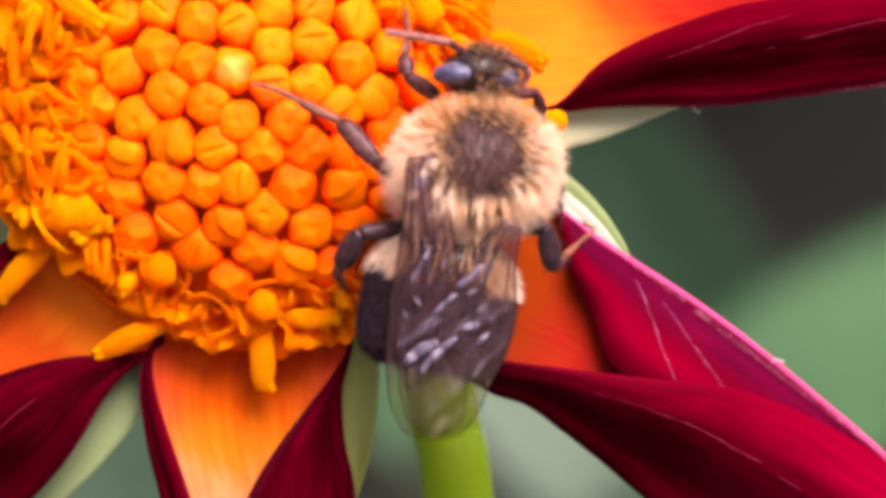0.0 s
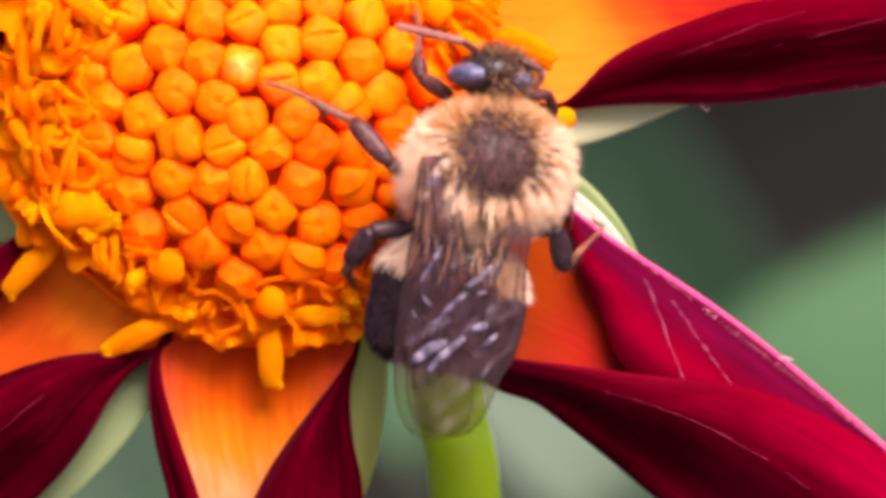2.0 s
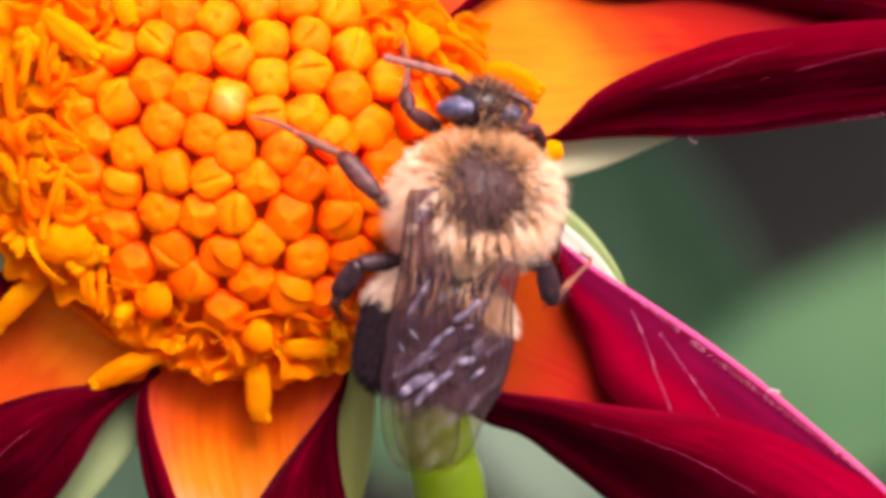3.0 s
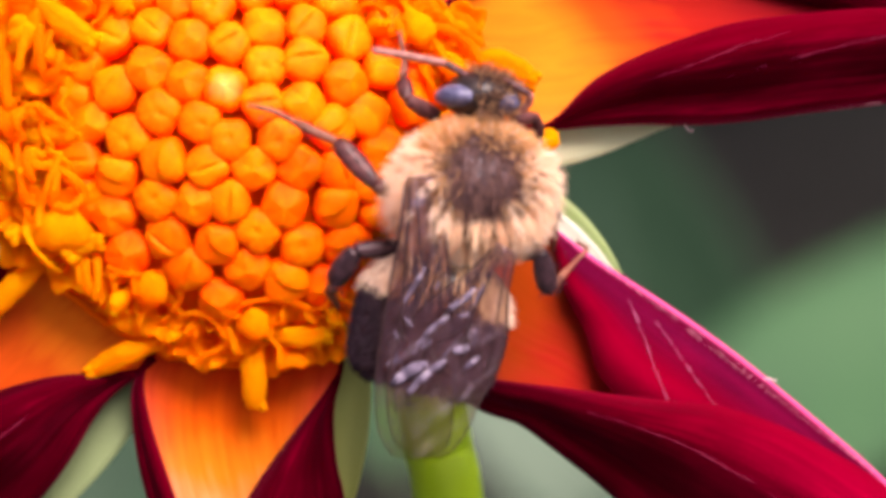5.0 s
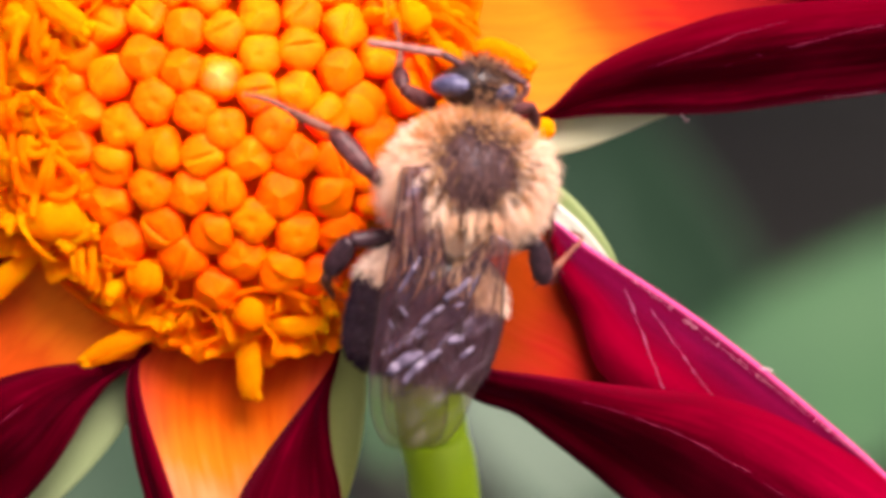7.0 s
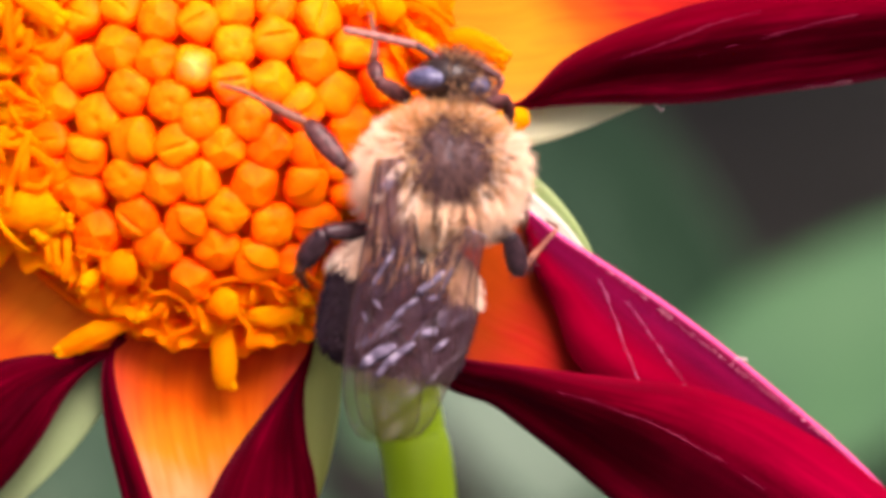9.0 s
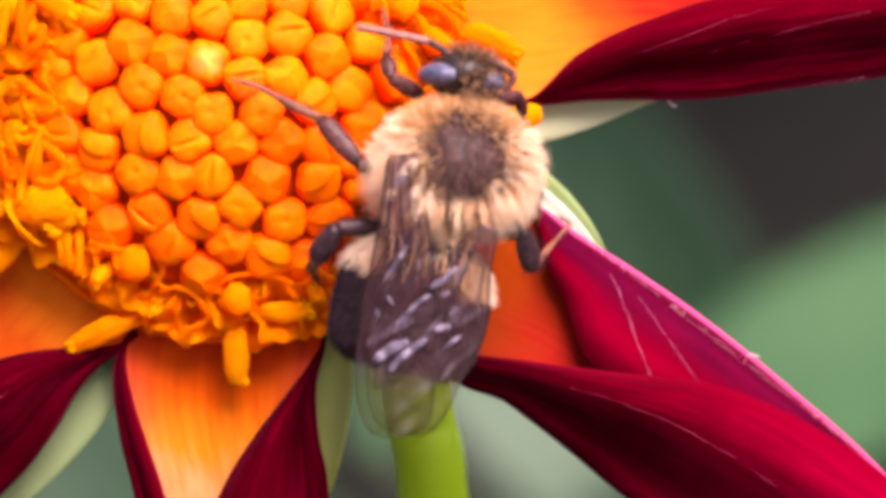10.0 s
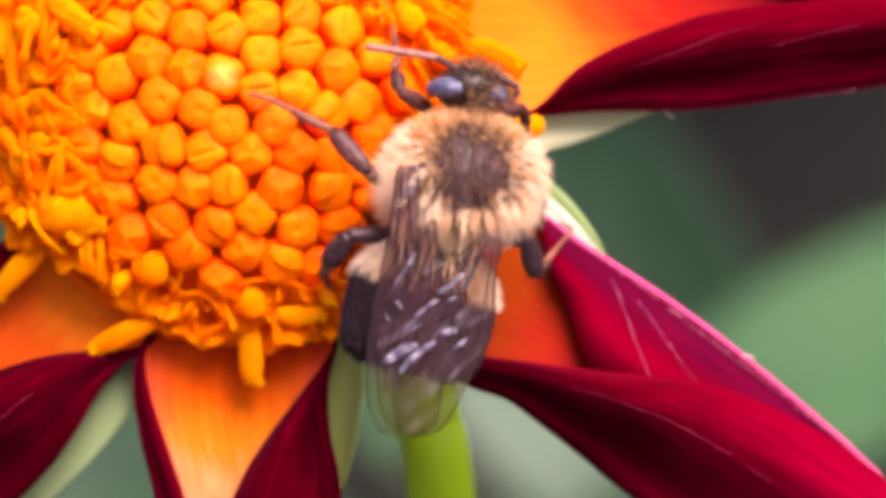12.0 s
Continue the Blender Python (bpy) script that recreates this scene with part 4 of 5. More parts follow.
    # anther columns that stick out
    for a, b, w, bend in (((-8.23, -3.04, -0.40), (-8.12, -6.38, -0.90), 1.22, 0.0),
                          ((-12.38, -3.43, -0.60), (-15.68, -4.79, -1.00), 1.12, 0.15),
                          ((-17.49, 0.41, -0.60), (-20.22, -2.15, -1.00), 1.17, 0.1),
                          ((-19.18, 5.83, 0.60), (-15.76, 6.00, 1.60), 0.97, 0.0),
                          ((-17.64, 2.95, 0.80), (-14.19, 3.57, 1.60), 1.17, 0.1)):
        finger(flower, a, b, w, bend)
    for a, b, w, bend in (((-17.95, 1.09, 0.70), (-15.56, 1.75, 1.50), 0.92, 0.12), ((-17.13, 0.74, 0.80), (-14.91, 1.14, 1.40), 1.02, -0.1),
                          ((-19.46, 7.92, 0.40), (-16.90, 8.10, 1.20), 0.87, 0.0),
                          ((-17.75, 11.96, 1.00), (-15.21, 9.93, 2.20), 1.33, 0.1),
                          ((-14.44, 13.22, 1.20), (-13.84, 11.39, 2.20), 1.02, 0.0)):
        finger(flower, a, b, w, bend)
    for a, b, w, bend in (((1.04, 9.24, 0.40), (4.52, 8.35, 1.20), 1.17, -0.45), ((-1.17, 11.39, 1.20), (-0.23, 10.20, 1.90), 1.5, 0.1), ((0.15, 9.68, 0.90), (1.17, 8.65, 1.40), 1.1, 0.0),
                          ((3.73, 5.52, -0.40), (5.57, 5.85, -0.20), 1.12, 0.0),
                          ((-7.76, -3.04, 0.0), (-4.69, -3.03, 0.20), 1.07, 0.1),
                          ((-18.13, 1.42, 1.00), (-15.81, 2.31, 1.50), 2.0, 0.2), ((-17.51, 1.04, 0.90), (-15.43, 1.42, 1.50), 1.5, -0.2), ((-19.01, 9.67, 1.20), (-17.96, 10.79, 1.60), 1.1, 0.0), ((-19.41, 3.84, 0.90), (-17.72, 5.22, 1.40), 1.0, 0.1)):
        finger(flower, a, b, w, bend)
    for a, b, w in (((-13.57, -0.99, 0.80), (-12.03, -0.94, 1.20), 1.62), ((-8.76, -2.65, 0.50), (-7.51, -2.51, 1.10), 1.5)):
        finger(flower, a, b, w, 0.0, LOBE)
    # thin curled rims
    thread(flower, [(-14.69, 0.03, 1.20), (-13.91, -0.28, 1.50), (-13.03, -0.35, 1.50), (-12.02, -0.23, 1.40), (-11.40, -1.24, 1.10), (-11.85, -2.01, 0.80)], 0.11)
    thread(flower, [(-14.69, 0.03, 1.20), (-14.38, -0.99, 1.00), (-14.68, -2.01, 0.60), (-13.71, -1.96, 0.70)], 0.11)
    thread(flower, [(-11.55, -2.26, 0.60), (-10.65, -2.06, 0.80), (-9.76, -2.64, 0.80), (-9.48, -3.54, 0.30), (-10.69, -4.01, 0.0)], 0.11)
    thread(flower, [(-9.65, -3.03, 0.50), (-8.99, -1.88, 1.10), (-7.71, -1.45, 1.30), (-6.19, -1.62, 1.10), (-4.93, -2.26, 0.80)], 0.11)
    thread(flower, [(-18.93, 6.37, 1.20), (-18.35, 7.12, 1.50), (-17.46, 6.99, 1.50), (-16.83, 6.36, 1.40)])
    thread(flower, [(-17.37, 2.82, 1.00), (-16.87, 4.38, 1.60), (-15.80, 3.57, 1.70), (-15.69, 2.81, 1.50)])
    thread(flower, [(-2.39, 9.68, 1.00), (-1.62, 10.66, 1.60), (-0.61, 11.05, 1.50), (0.41, 10.43, 1.20), (1.55, 9.43, 0.80)])
    thread(flower, [(0.15, 11.20, 1.00), (0.91, 10.68, 1.20), (1.30, 9.68, 1.00), (1.68, 9.06, 0.60)], 0.12)
    # strands and mouths of the florets on the crowded side
    thread(flower, [(-18.57, 5.97, 1.90), (-18.70, 6.54, 2.20), (-18.32, 7.11, 1.90), (-17.74, 7.20, 2.20), (-17.35, 6.81, 1.90), (-16.27, 6.34, 2.20)], 0.18)
    thread(flower, [(-18.18, 5.39, 1.70), (-18.31, 4.63, 2.00), (-17.93, 3.77, 1.70)], 0.15)
    thread(flower, [(-18.75, 5.55, 1.50), (-18.58, 3.95, 1.80), (-18.30, 2.76, 1.50)], 0.16)
    thread(flower, [(-16.76, 5.19, 1.80), (-17.29, 3.56, 2.10), (-17.67, 2.56, 1.80), (-17.74, 1.74, 2.10)], 0.17)
    thread(flower, [(-16.84, 4.37, 2.00), (-16.97, 3.56, 2.30), (-17.04, 2.81, 2.00), (-16.26, 2.65, 2.30), (-15.78, 3.26, 2.00), (-16.11, 3.91, 2.30), (-16.84, 4.43, 2.00)], 0.20)
    thread(flower, [(-15.70, 0.66, 1.00), (-15.63, -0.36, 1.30), (-15.54, -1.30, 1.00)], 0.17)
    thread(flower, [(-15.19, 0.79, 1.00), (-15.12, -0.48, 1.30), (-15.29, -1.55, 1.00)], 0.17)
    thread(flower, [(-16.11, 0.58, 0.90), (-15.99, -0.23, 1.20), (-15.81, -1.09, 0.90)], 0.15)
    thread(flower, [(-18.27, 10.78, 1.90), (-18.54, 9.37, 2.20), (-18.72, 8.58, 1.90)], 0.20)
    thread(flower, [(-17.64, 10.84, 2.10), (-17.72, 9.62, 2.40), (-17.49, 8.52, 2.10)], 0.18)
    thread(flower, [(-16.73, 9.68, 2.20), (-16.85, 8.86, 2.50), (-17.43, 8.41, 2.20)], 0.18)
    thread(flower, [(-17.14, 10.60, 2.00), (-17.53, 9.62, 2.30), (-18.06, 8.88, 2.00)], 0.16)
    thread(flower, [(-19.29, 9.67, 1.20), (-19.21, 7.63, 1.50), (-18.88, 7.13, 1.20)], 0.25)
    thread(flower, [(-19.76, 5.61, 1.00), (-19.13, 4.59, 1.30), (-19.00, 3.33, 1.00)], 0.28)
    thread(flower, [(-19.59, 7.13, 1.20), (-19.11, 6.11, 1.50), (-18.37, 5.74, 1.20)], 0.30)
    thread(flower, [(-18.56, 4.84, 1.40), (-17.57, 4.53, 1.70), (-16.84, 4.84, 1.40)], 0.20)
    thread(flower, [(-0.30, 10.85, 1.50), (0.71, 10.61, 1.75), (1.62, 9.93, 1.50), (2.05, 9.14, 1.75)], 0.17)
    thread(flower, [(-0.68, 11.29, 1.70), (-0.35, 10.45, 1.95), (0.15, 9.90, 1.70), (0.46, 9.18, 1.95)], 0.16)
    thread(flower, [(-1.24, 11.46, 2.00), (-1.11, 10.63, 2.25), (-0.56, 9.99, 2.00)], 0.18)
    thread(flower, [(0.41, 11.49, 1.40), (0.81, 10.97, 1.65), (1.47, 10.72, 1.40)], 0.18)
    thread(flower, [(-1.74, 11.02, 2.20), (-1.41, 10.37, 2.45), (-1.57, 9.68, 2.20)], 0.14)
    thread(flower, [(1.07, 10.68, 1.20), (1.67, 10.42, 1.45), (2.23, 9.92, 1.20)], 0.14)
    # loose fibres along two petal edges
    bm = bmesh.new()
    hook = [(11.30, 6.63, -2.60), (11.44, 6.41, -2.20), (11.64, 6.21, -2.20), (11.73, 6.30, -2.00)]
    tube(bm, spline([vec(p) for p in hook], 5), [0.05 * MM, 0.03 * MM], 6)
    part("fibre", bm, FIBRE, flower)
    bm = bmesh.new()
    tube(bm, spline([vec((14.90, -5.13, -2.40)), vec((15.18, -5.04, -2.00)), vec((15.53, -5.14, -1.80))], 5), [0.05 * MM, 0.03 * MM], 6)
    part("fibre", bm, FIBRE, flower)
    rng = random.Random(17)
    edges = ((Vector((12.31, 6.67, -3.20)), Vector((20.31, 7.64, -3.60)), Vector((0.1, -1, 0.4)), 90), (Vector((7.63, 0.03, -2.30)), Vector((20.07, -9.44, -3.20)), Vector((0.6, 0.8, 0.4)), 160))
    for a, b, way, count in edges:
        bm = bmesh.new()
        for k in range(count):
            p = a.lerp(b, rng.random()) + Vector((0, 0, 1.0))
            hair(bm, p * MM, (way + Vector((rng.gauss(0, 0.5), rng.gauss(0, 0.3), 0.2))).normalized(), rng.uniform(0.12, 0.38) * MM, 0.010 * MM, Vector((0, 0, 0)), rng)
        part("edge_fuzz", bm, FUZZ, flower)
    # ribbons of withered lobes all round the ring
    rng = random.Random(31)
    for k in range(30):
        a = 2 * math.pi * (k + rng.uniform(-0.4, 0.4)) / 30
        if radians(225) < a < radians(310):
            continue
        out, side = Vector((math.cos(a), math.sin(a), 0)), Vector((-math.sin(a), math.cos(a), 0))
        c = CENTRE + out * (RING_R + rng.uniform(-1.0, 0.5))
        span, high, lean = rng.uniform(0.6, 1.5), rng.uniform(0.6, 1.5), rng.uniform(-0.4, 1.1)
        pts = [c - side * span * 0.6 + Vector((0, 0, -0.6)), c - side * span + out * lean * 0.4 + Vector((0, 0, high * 0.7)),
               c + out * lean + Vector((0, 0, high)), c + side * span + out * lean * 0.5 + Vector((0, 0, high * 0.5)), c + side * span * 0.5 + Vector((0, 0, -0.6))]
        bm = bmesh.new()
        w = rng.uniform(0.26, 0.46) * MM
        tube(bm, spline([p * MM for p in pts], 6), [w, w * 0.8, w * 1.2, w * 0.7, w], 8, rng.uniform(0.25, 0.5))
        part("curled_lobe", bm, ANTHER if k % 3 == 0 else LOBE, flower)
    return flower


dahlia()

# ---- the bee ----
BEE = Vector((1.40, 3.89, 5.00)) * MM


def fur(name, bee, material, samples, label=""):
    bm = bmesh.new()
    rng = random.Random(len(samples))
    for root, way, length, width, droop in samples:
        hair(bm, root, way, length, width, droop, rng)
    return part(name, bm, material, bee, label, BEE, smooth=False)


def limb(bee, name, hip, knee, ankle, foot, widths, label="", hairs=0, seed=1, skin_of=LIMB):
    """A leg: thigh, shin and a jointed foot with a claw. It turns at the hip."""
    hip, knee, ankle = vec(hip), vec(knee), vec(ankle)
    foot = [vec(p) for p in foot]
    bm = bmesh.new()
    tube(bm, spline([hip, hip.lerp(knee, 0.5), knee], 5), [w * MM for w in (widths[0] * 0.8, widths[0], widths[0] * 0.7)], 12)
    leg = part(name, bm, skin_of, bee, label, hip)
    leg.location = hip - BEE
    bm = bmesh.new()
    tube(bm, spline([knee, knee.lerp(ankle, 0.5), ankle], 5), [w * MM for w in (widths[1] * 0.6, widths[1] * 0.9, widths[1] * 1.08, widths[1] * 1.1, widths[1] * 1.0, widths[1] * 0.5)], 12, 0.75)
    part("shin", bm, skin_of, leg, "", hip)
    bm = bmesh.new()
    line = spline([ankle] + foot, 4)
    tube(bm, line, [w * widths[2] * MM for w in (0.8, 1.0, 1.02, 0.55, 0.62, 0.48, 0.52, 0.36)], 9)
    end = foot[-1]
    d = (foot[-1] - foot[-2]).normalized()
    for s in (-1, 1):
        q = Vector((-d.y, d.x, 0)) * s
        tube(bm, spline([end, end + d * 0.14 * MM + q * 0.10 * MM, end + d * 0.22 * MM + q * 0.05 * MM - Vector((0, 0, 0.1 * MM))], 3), [0.05 * MM, 0.02 * MM], 6)
    part("foot", bm, FOOT, leg, "", hip)
    if hairs:
        rng = random.Random(seed)
        bm = bmesh.new()
        for i in range(hairs):
            f = rng.random()
            a, b = (knee, ankle) if rng.random() < 0.6 else (hip, knee) if rng.random() < 0.5 else (ankle, foot[-1])
            p = a.lerp(b, f)
            axis = (b - a).normalized()
            q = Matrix.Rotation(rng.uniform(0, 6.28), 3, axis) @ axis.orthogonal().normalized()
            hair(bm, p + q * widths[1] * 0.6 * MM, (q + axis * 0.6).normalized(), rng.uniform(0.2, 0.5) * MM, 0.014 * MM, Vector((0, 0, 0)), rng)
        part("leg_hair", bm, BLACK, leg, "", hip, smooth=False)
    return leg, hip, foot[-1]


def wing(bee, root, spine, half, z0, dz, veins, folds, glint_rows, label):
    """A long folded wing: a corrugated membrane with raised veins."""
    line = spline([Vector((p[0], p[1], 0)) for p in [root] + spine], 8)
    n = len(line)
    ws = lerp_rows([(a, b) for a, b in half], 10)

    def place(f, g, up=0.0):
        i = min(int(f * (n - 1)), n - 2)
        h = f * (n - 1) - i
        c = line[i].lerp(line[i + 1], h)
        d = (line[min(i + 2, n - 1)] - line[max(i - 1, 0)]).normalized()
        s = Vector((-d.y, d.x, 0))
        k = f * (len(ws) - 1)
        j = min(int(k), len(ws) - 2)
        wl, wr = ws[j] + (ws[j + 1] - ws[j]) * (k - j)
        w = (wr * g if g > 0 else wl * g) * max(0.0, 1 - f ** 11) ** 0.5 + 0.01 * g
        p = c + s * w
        p.z = z0 + dz * f - 0.75 * g * g * min(1, f * 2) * (1 - 0.4 * f) + 0.03 * math.sin(g * 9.0 + f * 5) + 0.03 * math.sin(g * 7 - f * 32) + up + 0.10 * noise.noise((p.x * 0.9, p.y * 0.5, z0))
        # pleats that run lengthwise: where, how high and how wide
        lie = min(1.0, f * 4) * max(0.0, min(1.0, (0.92 - f) * 4))
        for g0, high, wide in folds:
            p.z += lie * high * max(0.0, 1 - abs(g - g0 - 0.10 * math.sin(f * 7 + g0 * 9)) / wide)
        return p * MM

    bm = bmesh.new()
    gs = [-1 + 2 * i / 56 for i in range(57)]
    rows = []
    for i in range(49):
        f = i / 48
        top = [place(f, g) for g in gs]
        rows.append(top + [p - Vector((0, 0, 0.012 * MM)) for p in reversed(top)])
    skin(bm, rows)
    ob = part("wing", bm, WING, bee, label, BEE)
    for path, r in veins:
        bm = bmesh.new()
        tube(bm, spline([place(f, g, 0.02) for f, g in path], 6), [r * MM, r * 0.7 * MM], 6)
        part("vein", bm, VEIN, ob, "", BEE)
    spots = [(place(i / 60, j / 20), i / 60, j / 20) for i in range(61) for j in range(-20, 21)]

    def under(x, y):
        return min(spots, key=lambda s: (s[0].x / MM - x) ** 2 + (s[0].y / MM - y) ** 2)[1:]

    # sky glints on the pleats, built as lilac strips: from, to, and half width
    for a, b, r in glint_rows:
        (f0, g0), (f1, g1) = under(*a), under(*b)
        bm = bmesh.new()
        path = [(f0 + (f1 - f0) * i / 14, g0 + (g1 - g0) * i / 14) for i in range(15)]
        tube(bm, [place(f, g, 0.02 + 0.25 * r) for f, g in path], [r * (0.20 + 0.80 * math.sin(0.15 + 2.85 * i / 14) ** 0.6 + 0.2 * noise.noise((i * 0.5, g0 * 9, f0 * 7))) * MM for i in range(15)], 8, 0.22)
        part("glint_strip", bm, LILAC_GLINT, ob, "", BEE)
    for e in (-1, 1):
        bm = bmesh.new()
        tube(bm, [place(0.02 + 0.93 * i / 30, e * 0.99, 0.01) for i in range(31)], [0.05 * MM, 0.035 * MM, 0.026 * MM], 6)
        part("vein", bm, VEIN, ob, "", BEE)
    return ob


def bumblebee():
    bee = new("bumblebee")
    bee.matrix_world = PLAN @ Matrix.Translation(BEE)
    tagged(bee, "fuzzy bumble bee with cream thorax and smoky wings on a flower", "bee")
    rng = random.Random(21)
    O = Vector((1.40, 3.89, 5.00))

    # thorax with its coat
    ax, ay, az = Vector((3.05, 0.25, 0)), Vector((-0.2, 2.6, 0)), Vector((0, 0, 2.7))

    def flank(d):
        """How the body draws in towards the waist, and a little towards the neck."""
        return 1 - 0.20 * max(0.0, -d.y) ** 1.5 - 0.06 * max(0.0, d.y)

    bm = bmesh.new()
    ball(bm, O * MM, ax * MM, ay * MM, az * MM, 36, 20, flank)
    part("thorax", bm, BALD, bee, "dark thorax under the coat", BEE)

    def bare(q, p, spread):
        """Under one inside the bare patch: a disc with a tail towards the waist."""
        disc = math.hypot((q.x - 0.38) / 2.05, (q.y - 0.35) / 2.0)
        tail = math.hypot((q.x - 0.40) / 1.15, (q.y + 0.95) / 1.25)
        return min(disc, tail) + 0.26 * noise.noise(p * 1.3) + spread

    # the dense short undercoat, open over the patch
    bm = bmesh.new()
    ball(bm, O * MM, ax * 1.05 * MM, ay * 1.05 * MM, az * 1.05 * MM, 64, 40, flank)
    gone = [f for f in bm.faces if (f.calc_center_median() / MM - O).z > 0.1 and bare(f.calc_center_median() / MM - O, f.calc_center_median() / MM, 0) < 1.28]
    bmesh.ops.delete(bm, geom=gone, context="FACES")
    for v in bm.verts:
        v.co += (v.co - O * MM).normalized() * 0.10 * MM * noise.noise(v.co * 4000)
    part("undercoat", bm, UNDERCOAT, bee, "dense cream undercoat", BEE)
    # the coat parts into tufts that run together at their tips
    tufts = []
    for i in range(1100):
        d = Vector((rng.gauss(0, 1), rng.gauss(0, 1), rng.gauss(0, 1))).normalized()
        nor = Vector((d.x / 3.05, d.y / 2.6, d.z / 2.7)).normalized()
        back = 0.5 + 0.8 * max(0.0, -d.y)
        tip = O + (ax * d.x + ay * d.y + az * d.z) * flank(d) + nor * rng.uniform(0.60, 1.15) + Vector((0.12 * d.x, -0.45 * back, 0.05))
        tufts.append((d, tip))
    tuft_tree = kdtree.KDTree(len(tufts))
    for i, (d, tip) in enumerate(tufts):
        tuft_tree.insert(d, i)
    tuft_tree.balance()
    pale, dark, tan, gold = [], [], [], []
    for i in range(32000):
        d = Vector((rng.gauss(0, 1), rng.gauss(0, 1), rng.gauss(0, 1)))
        d.normalize()
        if d.z < -0.45:
            continue
        p = O + (ax * d.x + ay * d.y + az * d.z) * flank(d)
        nor = Vector((d.x / 3.05, d.y / 2.6, d.z / 2.7)).normalized()
        q = p - O
        patch = bare(q, p, rng.gauss(0, 0.14))
        jit = Vector((rng.gauss(0, 0.16), rng.gauss(0, 0.16), rng.gauss(0, 0.16)))
        spike = tufts[tuft_tree.find(d)[1]][1] + jit * 0.6 - p
        if d.z > 0.1 and patch < 1.0:
            if patch < 0.68 and rng.random() < 0.75:
                continue
            way = (nor * 0.6 + jit * 2 + Vector((0, -0.75, 0.1))).normalized()
            here = gold if patch > 0.85 and rng.random() < 0.45 else dark
            here.append((p * MM, way, rng.uniform(0.4, 0.8) * MM, 0.020 * MM, Vector((0, -0.05 * MM, 0))))
        elif d.z > 0.1 and patch < (1.55 if q.y < 0.2 and q.x < 1.2 else 1.25) and rng.random() < 0.55:
            gold.append((p * MM, (nor * 0.7 + jit * 2 + Vector((0, -0.6, 0))).normalized(), rng.uniform(0.4, 0.8) * MM, 0.021 * MM, Vector((0, -0.05 * MM, 0))))
        elif q.y > 1.15 and d.z < 0.95 and abs(q.x - 0.2) < 2.3 and rng.random() < 0.8:
            gold.append((p * MM, (nor + jit * 2).normalized(), rng.uniform(0.55, 0.95) * MM, 0.020 * MM, Vector((0, 0, 0))))
        else:
            # a fringe combed back over the waist
            long = 1.15 if q.y < -0.8 else 1.0
            droop = Vector((0.08 * d.x, -0.22 if q.y < 0.4 else -0.06, -0.04)) * MM
            here = tan if q.y < -1.0 and rng.random() < 0.15 else pale
            if q.y < -1.6 and d.z > 0.2 and rng.random() < 0.6:
                continue
            here.append((p * MM, (spike.normalized() + jit * 0.5).normalized(), min(spike.length * rng.uniform(0.75, 1.1), 1.5) * long * MM, 0.020 * MM, droop))
    fur("pale_coat", bee, PALE, pale, "cream and straw-coloured hair")
    fur("dark_patch", bee, DARK, dark, "brown-black bald patch")
    fur("hind_coat", bee, TAN, tan, "tan hair")
    fur("collar", bee, GOLD, gold, "golden-brown hair round the patch and neck")
    # locks that hang from the hind edge over the wing roots
    locks = []
    for i in range(48):
        x = rng.uniform(-1.4, 2.6)
        root = O + Vector((x, -1.45 - 0.45 * rng.random() + 0.05 * x * x, 2.15 - 0.13 * x * x))
        tip = root + Vector((0.10 * x + rng.gauss(0, 0.22), -rng.uniform(0.5, 1.45), rng.uniform(0.0, 0.3)))
        for j in range(8):
            a = root + Vector((rng.gauss(0, 0.12), rng.gauss(0, 0.2), rng.gauss(0, 0.05)))
            b = tip + Vector((rng.gauss(0, 0.06), rng.gauss(0, 0.16), rng.gauss(0, 0.05)))
            locks.append((a * MM, (b - a).normalized(), (b - a).length * MM, 0.019 * MM, Vector((0, 0, -0.06 * MM))))
    fur("hind_fringe", bee, STRAW, locks, "cream locks over the wing roots")

    # head
    H = Vector((1.55, 7.82, 4.60))
    bm = bmesh.new()
    ball(bm, H * MM, Vector((1.75, 0.05, 0)) * MM, Vector((0, 1.12, 0.1)) * MM, Vector((0, 0, 1.5)) * MM, 28, 16,
         lambda d: 1 + 0.06 * math.cos(2 * d.x) - 0.05 * abs(d.y))
    part("head", bm, SHELL, bee, "", BEE)
    for c, a, b in (((0.70, 7.76, 5.30), 1.18, 0.54), ((2.72, 7.59, 4.95), 0.66, 0.56)):
        bm = bmesh.new()
        ball(bm, vec(c), Vector((a, 0.12, 0)) * MM, Vector((-0.1, b, 0)) * MM, Vector((0, 0, 0.95)) * MM, 24, 14)
        part("eye", bm, EYE, bee, "glossy blue-black eye", BEE)
    tuft = []
    for i in range(2200):
        d = Vector((rng.gauss(0, 1), rng.gauss(0, 1), abs(rng.gauss(0, 1)) + 0.1)).normalized()
        p = H + Vector((1.75 * d.x, 1.12 * d.y, 1.5 * d.z))
        if (p - Vector((0.62, 7.76, 5.20))).length < 1.22:
            continue
        tuft.append((p * MM, (d + Vector((rng.gauss(0, 0.3), rng.gauss(0, 0.3), 0.2))).normalized(), rng.uniform(0.25, 0.6) * MM, 0.017 * MM, Vector((0, 0, 0))))
    fur("face_hair", bee, TAN, tuft[:len(tuft) // 2], "tan face hair")
    fur("brow_hair", bee, DARK, tuft[len(tuft) // 2:], "dark face hair")

    # antennae
    made = {}
